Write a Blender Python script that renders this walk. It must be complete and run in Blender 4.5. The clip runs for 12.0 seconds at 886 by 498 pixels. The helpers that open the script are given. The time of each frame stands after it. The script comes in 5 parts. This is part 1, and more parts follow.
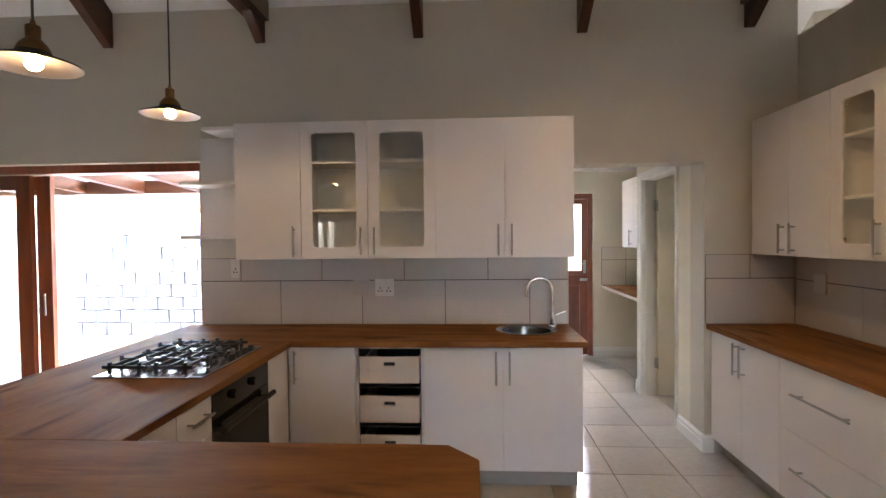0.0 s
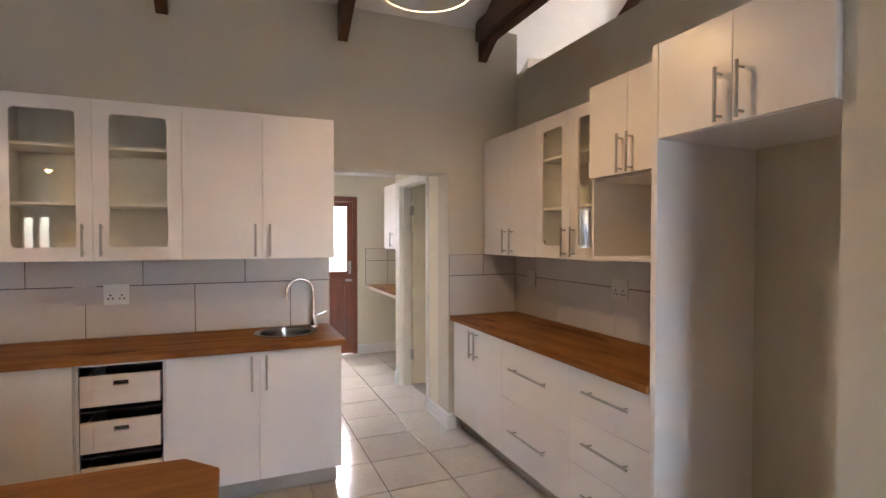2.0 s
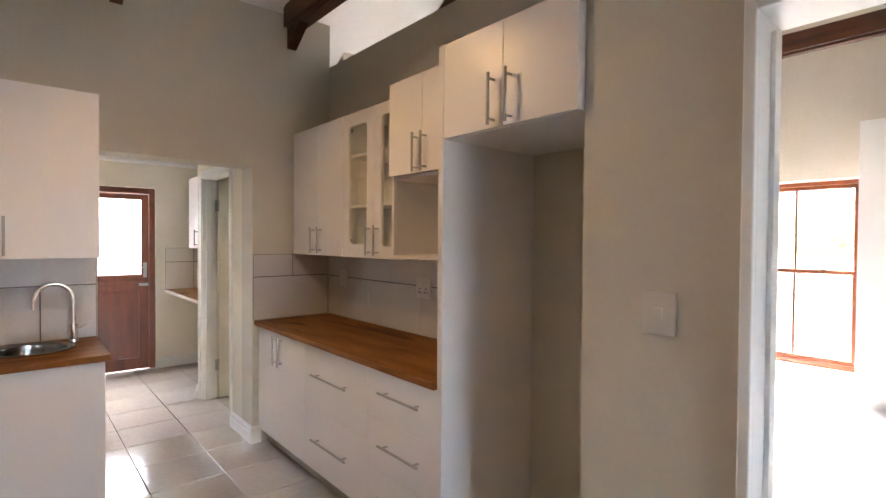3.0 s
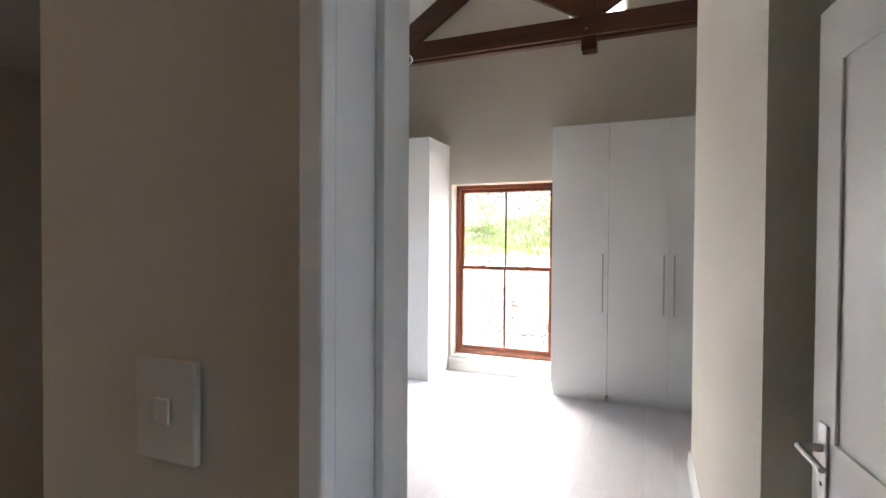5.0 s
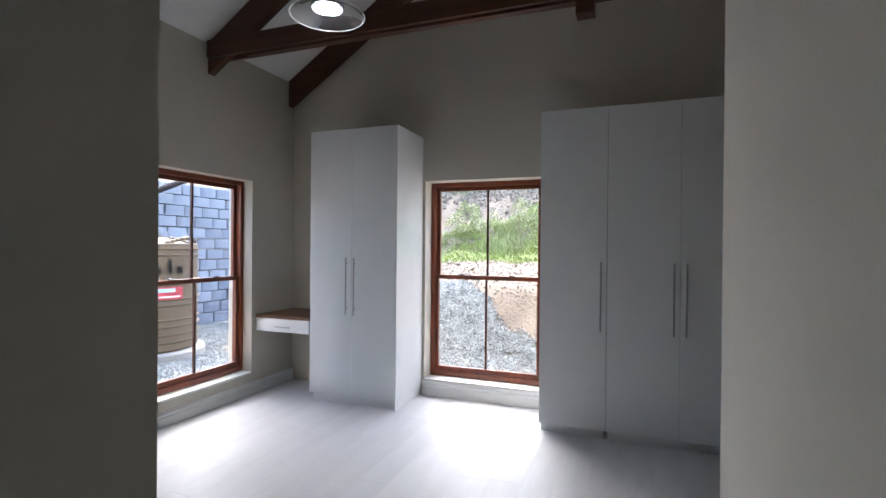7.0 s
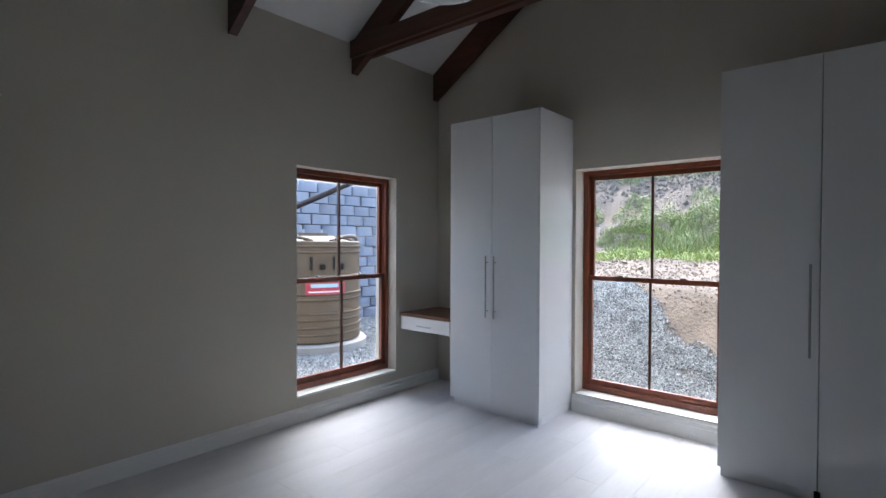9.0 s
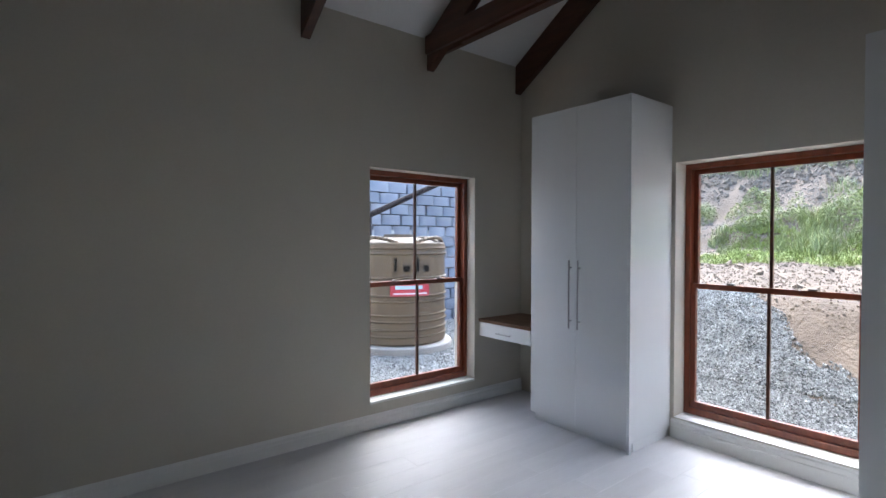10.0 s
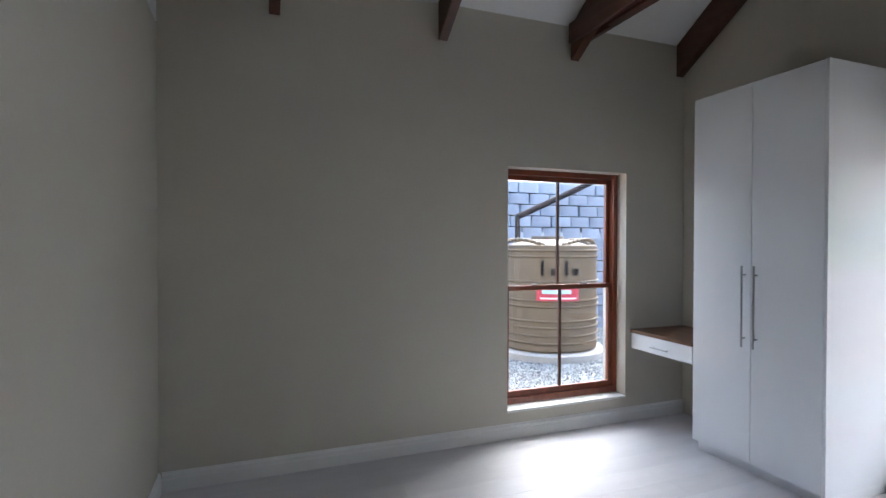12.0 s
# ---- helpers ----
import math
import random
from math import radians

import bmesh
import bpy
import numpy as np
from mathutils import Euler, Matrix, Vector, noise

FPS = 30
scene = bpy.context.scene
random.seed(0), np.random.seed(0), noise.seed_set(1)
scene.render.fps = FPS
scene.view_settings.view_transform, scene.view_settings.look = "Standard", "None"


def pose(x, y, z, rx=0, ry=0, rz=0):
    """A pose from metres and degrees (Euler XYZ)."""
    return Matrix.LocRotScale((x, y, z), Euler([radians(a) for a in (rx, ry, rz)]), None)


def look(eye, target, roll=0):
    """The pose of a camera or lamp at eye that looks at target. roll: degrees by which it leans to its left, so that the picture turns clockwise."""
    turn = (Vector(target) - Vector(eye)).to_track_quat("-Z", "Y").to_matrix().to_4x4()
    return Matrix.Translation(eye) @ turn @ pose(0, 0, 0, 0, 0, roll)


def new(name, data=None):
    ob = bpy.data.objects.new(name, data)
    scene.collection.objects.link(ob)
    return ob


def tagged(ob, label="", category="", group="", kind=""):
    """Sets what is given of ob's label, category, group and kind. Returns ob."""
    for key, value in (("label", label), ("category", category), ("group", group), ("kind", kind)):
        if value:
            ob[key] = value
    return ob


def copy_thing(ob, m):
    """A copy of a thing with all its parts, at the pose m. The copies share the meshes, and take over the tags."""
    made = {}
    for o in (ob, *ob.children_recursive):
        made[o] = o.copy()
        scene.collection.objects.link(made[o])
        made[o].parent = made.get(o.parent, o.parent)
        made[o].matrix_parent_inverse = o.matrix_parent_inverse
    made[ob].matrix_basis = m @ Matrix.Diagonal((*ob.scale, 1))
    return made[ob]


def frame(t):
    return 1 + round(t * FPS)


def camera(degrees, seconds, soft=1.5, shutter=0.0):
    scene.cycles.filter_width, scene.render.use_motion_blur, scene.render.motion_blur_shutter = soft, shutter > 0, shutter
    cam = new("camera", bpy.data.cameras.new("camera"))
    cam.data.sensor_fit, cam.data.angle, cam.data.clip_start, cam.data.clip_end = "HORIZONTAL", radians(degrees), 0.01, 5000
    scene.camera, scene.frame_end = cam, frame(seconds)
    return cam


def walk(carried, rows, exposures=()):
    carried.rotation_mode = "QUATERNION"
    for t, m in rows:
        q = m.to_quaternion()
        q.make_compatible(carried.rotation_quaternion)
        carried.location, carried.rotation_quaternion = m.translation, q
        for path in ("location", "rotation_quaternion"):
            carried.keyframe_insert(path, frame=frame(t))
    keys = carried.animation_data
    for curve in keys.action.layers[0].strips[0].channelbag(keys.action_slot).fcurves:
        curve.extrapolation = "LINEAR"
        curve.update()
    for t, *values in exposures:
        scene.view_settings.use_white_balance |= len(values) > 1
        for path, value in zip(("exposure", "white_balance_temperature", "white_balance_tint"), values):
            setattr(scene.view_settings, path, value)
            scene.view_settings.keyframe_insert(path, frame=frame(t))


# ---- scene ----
cam = camera(83.0, 12.0)

PATH = [
    (0, (-2.244, -3.579, 1.521), (-2.354, -1.583, 1.476), -0.6),
    (0.5, (-2.239, -3.592, 1.524), (-2.175, -1.594, 1.476), -0.4),
    (1, (-2.24, -3.615, 1.52), (-1.975, -1.633, 1.475), -0.3),
    (1.5, (-2.229, -3.636, 1.515), (-1.724, -1.701, 1.474), -0.1),
    (2, (-2.181, -3.652, 1.515), (-1.415, -1.805, 1.473), 0.0),
    (2.5, (-2.093, -3.668, 1.509), (-1.048, -1.963, 1.472), 0.2),
    (3, (-1.946, -3.675, 1.502), (-0.642, -2.159, 1.465), 0.4),
    (3.5, (-1.739, -3.673, 1.505), (-0.209, -2.386, 1.477), 0.6),
    (3.7, (-1.657, -3.671, 1.507), (-0.059, -2.469, 1.481), 0.6),
    (5.3, (-0.866, -3.506, 1.504), (1.0, -2.787, 1.477), 0.3),
    (5.5, (-0.79, -3.493, 1.501), (1.079, -2.782, 1.481), 0.3),
    (6, (-0.574, -3.493, 1.498), (1.296, -2.786, 1.486), 0.3),
    (6.5, (-0.365, -3.439, 1.496), (1.51, -2.743, 1.487), 0.3),
    (6.7, (-0.301, -3.425, 1.496), (1.574, -2.728, 1.487), 0.4),
    (8.3, (0.075, -3.397, 1.527), (1.761, -2.321, 1.506), 0.1),
    (8.5, (0.118, -3.403, 1.526), (1.759, -2.26, 1.502), 0.2),
    (9, (0.271, -3.406, 1.513), (1.797, -2.112, 1.483), 0.2),
    (9.5, (0.441, -3.366, 1.527), (1.831, -1.929, 1.497), 0.1),
    (10, (0.582, -3.354, 1.544), (1.827, -1.789, 1.51), 0.1),
    (10.5, (0.696, -3.32, 1.542), (1.762, -1.628, 1.513), 0.1),
    (11, (0.747, -3.288, 1.55), (1.668, -1.513, 1.518), 0.2),
    (11.5, (0.787, -3.29, 1.557), (1.59, -1.459, 1.524), 0.2),
    (12, (0.791, -3.289, 1.54), (1.497, -1.418, 1.515), 0.1),
]
walk(cam, [(t, look(eye, target, roll)) for t, eye, target, roll in PATH],
     exposures=[(0.0, 5.7, 7150, 13), (1.0, 6.0, 7050, 13), (2.0, 6.1, 7250, 15), (3.7, 6.0, 7150, 13), (5.3, 4.35, 6600, 10), (6.0, 3.95, 6400, 9), (6.7, 3.5, 6150, 9), (8.5, 2.75, 5800, 8), (10.5, 2.83, 5850, 8), (12.0, 3.3, 5900, 8)])

# ---- world and lights ----
world = bpy.data.worlds.new("sky")
scene.world = world
world.use_nodes = True
wn = world.node_tree
sky = wn.nodes.new("ShaderNodeTexSky")
sky.sky_type, sky.sun_disc = "NISHITA", False
sky.sun_elevation, sky.sun_rotation = radians(54), radians(50)
sky.air_density, sky.dust_density, sky.ozone_density = 1.0, 3.0, 1.0
wn.links.new(sky.outputs[0], wn.nodes["Background"].inputs[0])
wn.nodes["Background"].inputs[1].default_value = 0.15

sun = new("sun", bpy.data.lights.new("sun", "SUN"))
sun.data.energy, sun.data.angle, sun.data.color = 1.1, radians(75), (1.0, 0.97, 0.93)
sun.matrix_world = look((5.0, 4.2, 9.0), (0, 0, 0))


# ---- materials ----
def nodes_of(name):
    m = bpy.data.materials.new(name)
    m.use_nodes = True
    return m, m.node_tree, m.node_tree.nodes["Principled BSDF"]


def surface(name, c1, c2, rough=0.6, big=1.5, fine=40.0, bump=0.05, stretch=(1, 1, 1), metal=0.0, vary=0.0, spec=0.5, fine_mix=0.35, coat=0.0, dist=0.004, rvar=0.07, knots=False):
    """Two-scale noise between two colours, with a fine bump."""
    m, nt, b = nodes_of(name)
    tc = nt.nodes.new("ShaderNodeTexCoord")
    mp = nt.nodes.new("ShaderNodeMapping")
    mp.inputs["Scale"].default_value = stretch
    nt.links.new(tc.outputs["Object"], mp.inputs[0])
    n1 = nt.nodes.new("ShaderNodeTexNoise")
    n1.inputs["Scale"].default_value, n1.inputs["Detail"].default_value = big, 5
    n2 = nt.nodes.new("ShaderNodeTexNoise")
    n2.inputs["Scale"].default_value, n2.inputs["Detail"].default_value = fine, 6
    for n in (n1, n2):
        nt.links.new(mp.outputs[0], n.inputs["Vector"])
    mx = nt.nodes.new("ShaderNodeMix")
    mx.inputs[0].default_value = fine_mix
    nt.links.new(n1.outputs[0], mx.inputs[2])
    nt.links.new(n2.outputs[0], mx.inputs[3])
    ramp = nt.nodes.new("ShaderNodeValToRGB")
    ramp.color_ramp.elements[0].position, ramp.color_ramp.elements[1].position = 0.32, 0.68
    ramp.color_ramp.elements[0].color, ramp.color_ramp.elements[1].color = (*c1, 1), (*c2, 1)
    nt.links.new(mx.outputs[0], ramp.inputs[0])
    out = ramp.outputs[0]
    if knots:
        n3 = nt.nodes.new("ShaderNodeTexNoise")
        n3.inputs["Scale"].default_value, n3.inputs["Detail"].default_value, n3.inputs["Distortion"].default_value = 1.7, 3, 0.6
        nt.links.new(mp.outputs[0], n3.inputs["Vector"])
        r3 = nt.nodes.new("ShaderNodeValToRGB")
        r3.color_ramp.elements[0].position, r3.color_ramp.elements[1].position = 0.57, 0.70
        r3.color_ramp.elements[0].color, r3.color_ramp.elements[1].color = (1, 1, 1, 1), (0.42, 0.36, 0.32, 1)
        nt.links.new(n3.outputs[0], r3.inputs[0])
        mk = nt.nodes.new("ShaderNodeMix")
        mk.data_type, mk.blend_type = "RGBA", "MULTIPLY"
        mk.inputs[0].default_value = 1.0
        nt.links.new(out, mk.inputs[6])
        nt.links.new(r3.outputs[0], mk.inputs[7])
        out = mk.outputs[2]
    if vary:
        info = nt.nodes.new("ShaderNodeObjectInfo")
        mr = nt.nodes.new("ShaderNodeMapRange")
        mr.inputs[3].default_value, mr.inputs[4].default_value = 1 - vary, 1 + vary
        nt.links.new(info.outputs["Random"], mr.inputs[0])
        hs = nt.nodes.new("ShaderNodeHueSaturation")
        nt.links.new(mr.outputs[0], hs.inputs["Value"])
        nt.links.new(out, hs.inputs["Color"])
        out = hs.outputs[0]
    nt.links.new(out, b.inputs["Base Color"])
    rr = nt.nodes.new("ShaderNodeMapRange")
    rr.inputs[3].default_value, rr.inputs[4].default_value = max(0.02, rough - rvar), min(1, rough + rvar)
    nt.links.new(n2.outputs[0], rr.inputs[0])
    nt.links.new(rr.outputs[0], b.inputs["Roughness"])
    b.inputs["Metallic"].default_value = metal
    b.inputs["Specular IOR Level"].default_value = spec
    b.inputs["Coat Weight"].default_value = coat
    b.inputs["Coat Roughness"].default_value = 0.15
    if bump:
        bp = nt.nodes.new("ShaderNodeBump")
        bp.inputs["Strength"].default_value, bp.inputs["Distance"].default_value = bump, dist
        nt.links.new(n2.outputs[0], bp.inputs["Height"])
        nt.links.new(bp.outputs[0], b.inputs["Normal"])
    return m


def glow(name, color, strength):
    m, nt, b = nodes_of(name)
    b.inputs["Base Color"].default_value = (*color, 1)
    b.inputs["Emission Color"].default_value = (*color, 1)
    b.inputs["Emission Strength"].default_value = strength
    return m


def glass(name, tint=(1, 1, 1), rough=0.0):
    m, nt, b = nodes_of(name)
    b.inputs["Base Color"].default_value = (*tint, 1)
    b.inputs["Transmission Weight"].default_value = 1.0
    b.inputs["Roughness"].default_value = rough
    b.inputs["IOR"].default_value = 1.45
    return m


PLASTER = surface("wall_plaster", (0.54, 0.505, 0.43), (0.59, 0.555, 0.475), 0.75, 0.8, 60, 0.12)
CREAM = surface("cream_plaster", (0.68, 0.64, 0.53), (0.73, 0.69, 0.58), 0.7, 0.8, 60, 0.1)
CEIL = surface("ceiling_white", (0.74, 0.74, 0.73), (0.80, 0.80, 0.79), 0.7, 1.0, 50, 0.05)
WHITE = surface("white_paint", (0.74, 0.74, 0.72), (0.79, 0.79, 0.77), 0.4, 1.2, 45, 0.03)
MELAMINE = surface("white_melamine", (0.73, 0.705, 0.70), (0.78, 0.755, 0.75), 0.34, 0.9, 120, 0.03)
WARDROBE = surface("white_satin_board", (0.73, 0.74, 0.74), (0.77, 0.78, 0.78), 0.20, 0.9, 150, 0.0, rvar=0.02, spec=0.5)
WARDSIDE = surface("white_gloss_side_board", (0.73, 0.74, 0.74), (0.77, 0.78, 0.78), 0.09, 0.9, 150, 0.0, rvar=0.01, spec=1.0)
INSIDE = surface("cabinet_inside", (0.72, 0.71, 0.68), (0.77, 0.76, 0.73), 0.5, 1.0, 50, 0.02)
TIMBER = surface("stained_roof_timber", (0.045, 0.013, 0.006), (0.115, 0.036, 0.014), 0.42, 3.0, 26, 0.25, (6, 0.5, 6), coat=0.15)
TIMBER_X = surface("stained_timber_lengthwise", (0.045, 0.013, 0.006), (0.115, 0.036, 0.014), 0.42, 3.0, 26, 0.25, (0.5, 6, 6), coat=0.15)
MAHOG = surface("mahogany_frame", (0.13, 0.028, 0.010), (0.26, 0.062, 0.022), 0.35, 4.0, 40, 0.15, (5, 5, 0.5), coat=0.3)
COUNTER = surface("oiled_wood_counter", (0.175, 0.070, 0.021), (0.315, 0.138, 0.045), 0.6, 2.0, 16, 0.06, (0.9, 5, 6), spec=0.08, knots=True, fine_mix=0.26)
COUNTER_Y = surface("oiled_wood_counter_lengthwise", (0.175, 0.070, 0.021), (0.315, 0.138, 0.045), 0.6, 2.0, 16, 0.06, (5, 0.9, 6), spec=0.08, knots=True, fine_mix=0.26)
DESKWOOD = surface("walnut_desk_board", (0.12, 0.062, 0.034), (0.21, 0.115, 0.066), 0.5, 2.0, 16, 0.06, (5, 0.9, 6), spec=0.2)
BRUSHED = surface("brushed_steel", (0.34, 0.335, 0.33), (0.46, 0.455, 0.45), 0.34, 3, 90, 0.03, (1, 1, 0.2), metal=1.0)
SINKSTEEL = surface("satin_sink_steel", (0.24, 0.235, 0.23), (0.34, 0.335, 0.33), 0.24, 3, 80, 0.03, metal=1.0)
CHROME = surface("chrome", (0.72, 0.72, 0.73), (0.8, 0.8, 0.8), 0.09, 3, 60, 0.0, metal=1.0)
STEEL = surface("stainless_steel", (0.45, 0.45, 0.46), (0.6, 0.6, 0.6), 0.25, 3, 80, 0.03, metal=1.0)
DARKSTEEL = surface("dark_steel", (0.13, 0.12, 0.11), (0.18, 0.17, 0.16), 0.3, 3, 80, 0.03, metal=0.8)
IRON = surface("black_cast_iron", (0.012, 0.012, 0.012), (0.03, 0.03, 0.03), 0.5, 8, 120, 0.2)
BLACKGLASS = surface("black_oven_glass", (0.010, 0.010, 0.011), (0.016, 0.016, 0.017), 0.12, 3, 40, 0.0, spec=0.3)
DARKPLASTIC = surface("dark_plastic", (0.02, 0.02, 0.022), (0.035, 0.035, 0.037), 0.5, 5, 60, 0.03)
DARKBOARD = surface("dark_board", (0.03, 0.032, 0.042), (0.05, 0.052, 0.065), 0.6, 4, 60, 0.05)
PALEWOOD = surface("limed_wood", (0.66, 0.58, 0.53), (0.76, 0.68, 0.63), 0.5, 3, 35, 0.15, (0.8, 6, 6))
CTILE = surface("cream_tile_glaze", (0.62, 0.59, 0.52), (0.67, 0.64, 0.57), 0.3, 1.6, 70, 0.03, vary=0.03)
WTILE = surface("wall_tile_glaze", (0.50, 0.475, 0.465), (0.57, 0.54, 0.53), 0.30, 1.6, 70, 0.03, vary=0.03)
GROUT = surface("dark_grout", (0.10, 0.095, 0.09), (0.15, 0.14, 0.13), 0.9, 5, 120, 0.2)
FTILE = surface("floor_tile_glaze", (0.40, 0.375, 0.345), (0.52, 0.495, 0.465), 0.13, 2.2, 30, 0.05, vary=0.05)
FGROUT = surface("floor_grout", (0.31, 0.29, 0.265), (0.36, 0.34, 0.315), 0.9, 5, 120, 0.2)
PLANK = surface("limed_floor_plank", (0.57, 0.56, 0.57), (0.66, 0.65, 0.66), 0.48, 1.3, 9, 0.008, (0.6, 5, 5), vary=0.035, rvar=0.02, spec=0.4)
CREAMPLASTIC = surface("cream_plastic", (0.56, 0.53, 0.47), (0.60, 0.57, 0.51), 0.45, 3, 60, 0.0)
PLASTIC = surface("white_plastic", (0.76, 0.76, 0.74), (0.8, 0.8, 0.78), 0.35, 3, 60, 0.0)
PLINTH = surface("grey_plinth", (0.36, 0.33, 0.30), (0.44, 0.41, 0.38), 0.5, 2, 60, 0.05)
SHADE = surface("dark_enamel_shade", (0.014, 0.013, 0.013), (0.026, 0.024, 0.024), 0.6, 6, 60, 0.03, spec=0.2)
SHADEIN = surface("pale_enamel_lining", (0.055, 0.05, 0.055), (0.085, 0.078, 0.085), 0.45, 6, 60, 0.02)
BRASS = surface("aged_brass", (0.17, 0.085, 0.032), (0.27, 0.15, 0.06), 0.35, 6, 60, 0.05, metal=1.0)
PANE = glass("window_glass")
CABGLASS = glass("cabinet_glass", (0.93, 0.96, 0.95))
FROST = glass("frosted_pane", (0.95, 0.97, 0.98), 0.35)
BULB = glow("lit_bulb_warm", (1.0, 0.66, 0.32), 3.5)
BULBK = glow("lit_bulb_kitchen", (1.0, 0.66, 0.34), 3.8)
BULBW = glow("lit_bulb_white", (0.95, 0.97, 1.0), 5.0)
BLOCK = surface("concrete_block", (0.25, 0.268, 0.305), (0.35, 0.375, 0.42), 0.9, 3, 60, 0.5, vary=0.12, dist=0.01)
CONCRETE = surface("concrete", (0.42, 0.41, 0.39), (0.52, 0.51, 0.49), 0.9, 2, 50, 0.3)
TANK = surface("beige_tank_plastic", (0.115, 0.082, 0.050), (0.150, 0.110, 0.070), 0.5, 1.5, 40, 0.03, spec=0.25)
SLAB = surface("dusty_slab", (0.27, 0.25, 0.225), (0.36, 0.34, 0.31), 0.9, 3, 50, 0.3)
PLATE = surface("wall_plate_plastic", (0.60, 0.58, 0.565), (0.65, 0.63, 0.615), 0.4, 3, 60, 0.0)
RAILPAINT = surface("brown_rail_paint", (0.022, 0.017, 0.016), (0.036, 0.028, 0.026), 0.8, 4, 60, 0.05, spec=0.1)
EARTH = surface("cut_earth", (0.110, 0.083, 0.060), (0.215, 0.168, 0.122), 0.95, 2.2, 22, 0.9, dist=0.03)
STONE = surface("grey_gravel", (0.14, 0.148, 0.145), (0.26, 0.268, 0.262), 0.9, 9, 60, 0.4)
ROCK = surface("bank_rock", (0.11, 0.092, 0.074), (0.26, 0.218, 0.172), 0.95, 4, 30, 0.8, dist=0.03)
GRASS = surface("grass_blades", (0.20, 0.24, 0.09), (0.36, 0.40, 0.17), 0.7, 1.2, 40, 0.0)
WEED = surface("weed_leaves", (0.19, 0.22, 0.085), (0.38, 0.42, 0.17), 0.65, 2.0, 40, 0.0)
SHORTGRASS = surface("short_grass_blades", (0.22, 0.28, 0.06), (0.36, 0.41, 0.14), 0.7, 2, 30, 0.0)
RENDERED = surface("outer_plaster", (0.66, 0.65, 0.62), (0.72, 0.71, 0.68), 0.85, 1, 50, 0.2)
ROOFING = surface("roof_sheet", (0.18, 0.18, 0.18), (0.25, 0.25, 0.25), 0.5, 2, 50, 0.1)
# Tinted far darker than clear sheet, to hold back daylight over the patio.
CLEARSHEET = glass("corrugated_clear_sheet", (0.22, 0.23, 0.235), 0.4)
SIGNRED = surface("sign_red", (0.42, 0.03, 0.05), (0.50, 0.04, 0.06), 0.5, 4, 40, 0.0)
SIGNBLUE = surface("sign_pale_blue", (0.35, 0.55, 0.65), (0.45, 0.65, 0.72), 0.5, 4, 40, 0.0)
SIGNWHITE = surface("sign_white", (0.75, 0.75, 0.75), (0.8, 0.8, 0.8), 0.5, 4, 40, 0.0)
INK = surface("black_ink", (0.008, 0.007, 0.006), (0.015, 0.014, 0.012), 0.8, 4, 40, 0.0, spec=0.05)


# ---- mesh helpers ----
def box(lo, hi, bevel=0.0, bm=None):
    """A box from corner to corner; with bevel its edges are rounded off."""
    own = bmesh.new()
    x0, y0, z0 = lo
    x1, y1, z1 = hi
    m = Matrix.Translation(((x0 + x1) / 2, (y0 + y1) / 2, (z0 + z1) / 2)) @ Matrix.Diagonal((abs(x1 - x0), abs(y1 - y0), abs(z1 - z0), 1))
    bmesh.ops.create_cube(own, size=1, matrix=m)
    if bevel:
        bmesh.ops.bevel(own, geom=own.edges[:], offset=bevel, segments=2, affect="EDGES", profile=0.5)
    if bm is None:
        return own
    merge(bm, own)
    return bm


def merge(bm, other):
    me = bpy.data.meshes.new("tmp")
    other.to_mesh(me)
    other.free()
    bm.from_mesh(me)
    bpy.data.meshes.remove(me)
    return bm


def rod(p0, p1, r0, r1=None, seg=14, bm=None):
    own = bmesh.new()
    p0, p1 = Vector(p0), Vector(p1)
    d = p1 - p0
    bmesh.ops.create_cone(own, cap_ends=True, segments=seg, radius1=r0, radius2=r0 if r1 is None else r1, depth=d.length,
                          matrix=Matrix.Translation((p0 + p1) / 2) @ d.to_track_quat("Z", "Y").to_matrix().to_4x4())
    for f in own.faces:
        f.smooth = len(f.verts) == 4
    if bm is None:
        return own
    return merge(bm, own)


def lathe(profile, seg=40, at=(0, 0, 0), bm=None):
    """Turns a profile of (radius, height) round the z axis."""
    own = bmesh.new()
    rings = []
    for r, z in profile:
        if r < 1e-5:
            rings.append([own.verts.new((at[0], at[1], at[2] + z))])
        else:
            rings.append([own.verts.new((at[0] + r * math.cos(2 * math.pi * i / seg), at[1] + r * math.sin(2 * math.pi * i / seg), at[2] + z)) for i in range(seg)])
    for a, b in zip(rings, rings[1:]):
        for i in range(seg):
            j = (i + 1) % seg
            vs = [a[i % len(a)], a[j % len(a)], b[j % len(b)], b[i % len(b)]]
            vs = list(dict.fromkeys(vs))
            if len(vs) > 2:
                own.faces.new(vs).smooth = True
    bmesh.ops.recalc_face_normals(own, faces=own.faces[:])
    if bm is None:
        return own
    return merge(bm, own)


def tube(points, r, seg=18):
    """A smooth round tube along points that lie in one x-z plane."""
    bm = bmesh.new()
    rings = []
    for i, p in enumerate(points):
        d = (points[min(i + 1, len(points) - 1)] - points[max(i - 1, 0)]).normalized()
        side = Vector((0, 1, 0))
        up = d.cross(side)
        rings.append([bm.verts.new(p + side * r * math.cos(6.28319 * k / seg) + up * r * math.sin(6.28319 * k / seg)) for k in range(seg)])
    for a, b in zip(rings, rings[1:]):
        for k in range(seg):
            bm.faces.new((a[k], a[(k + 1) % seg], b[(k + 1) % seg], b[k])).smooth = True
    bm.faces.new(rings[0])
    bm.faces.new(rings[-1])
    bmesh.ops.recalc_face_normals(bm, faces=bm.faces[:])
    return bm


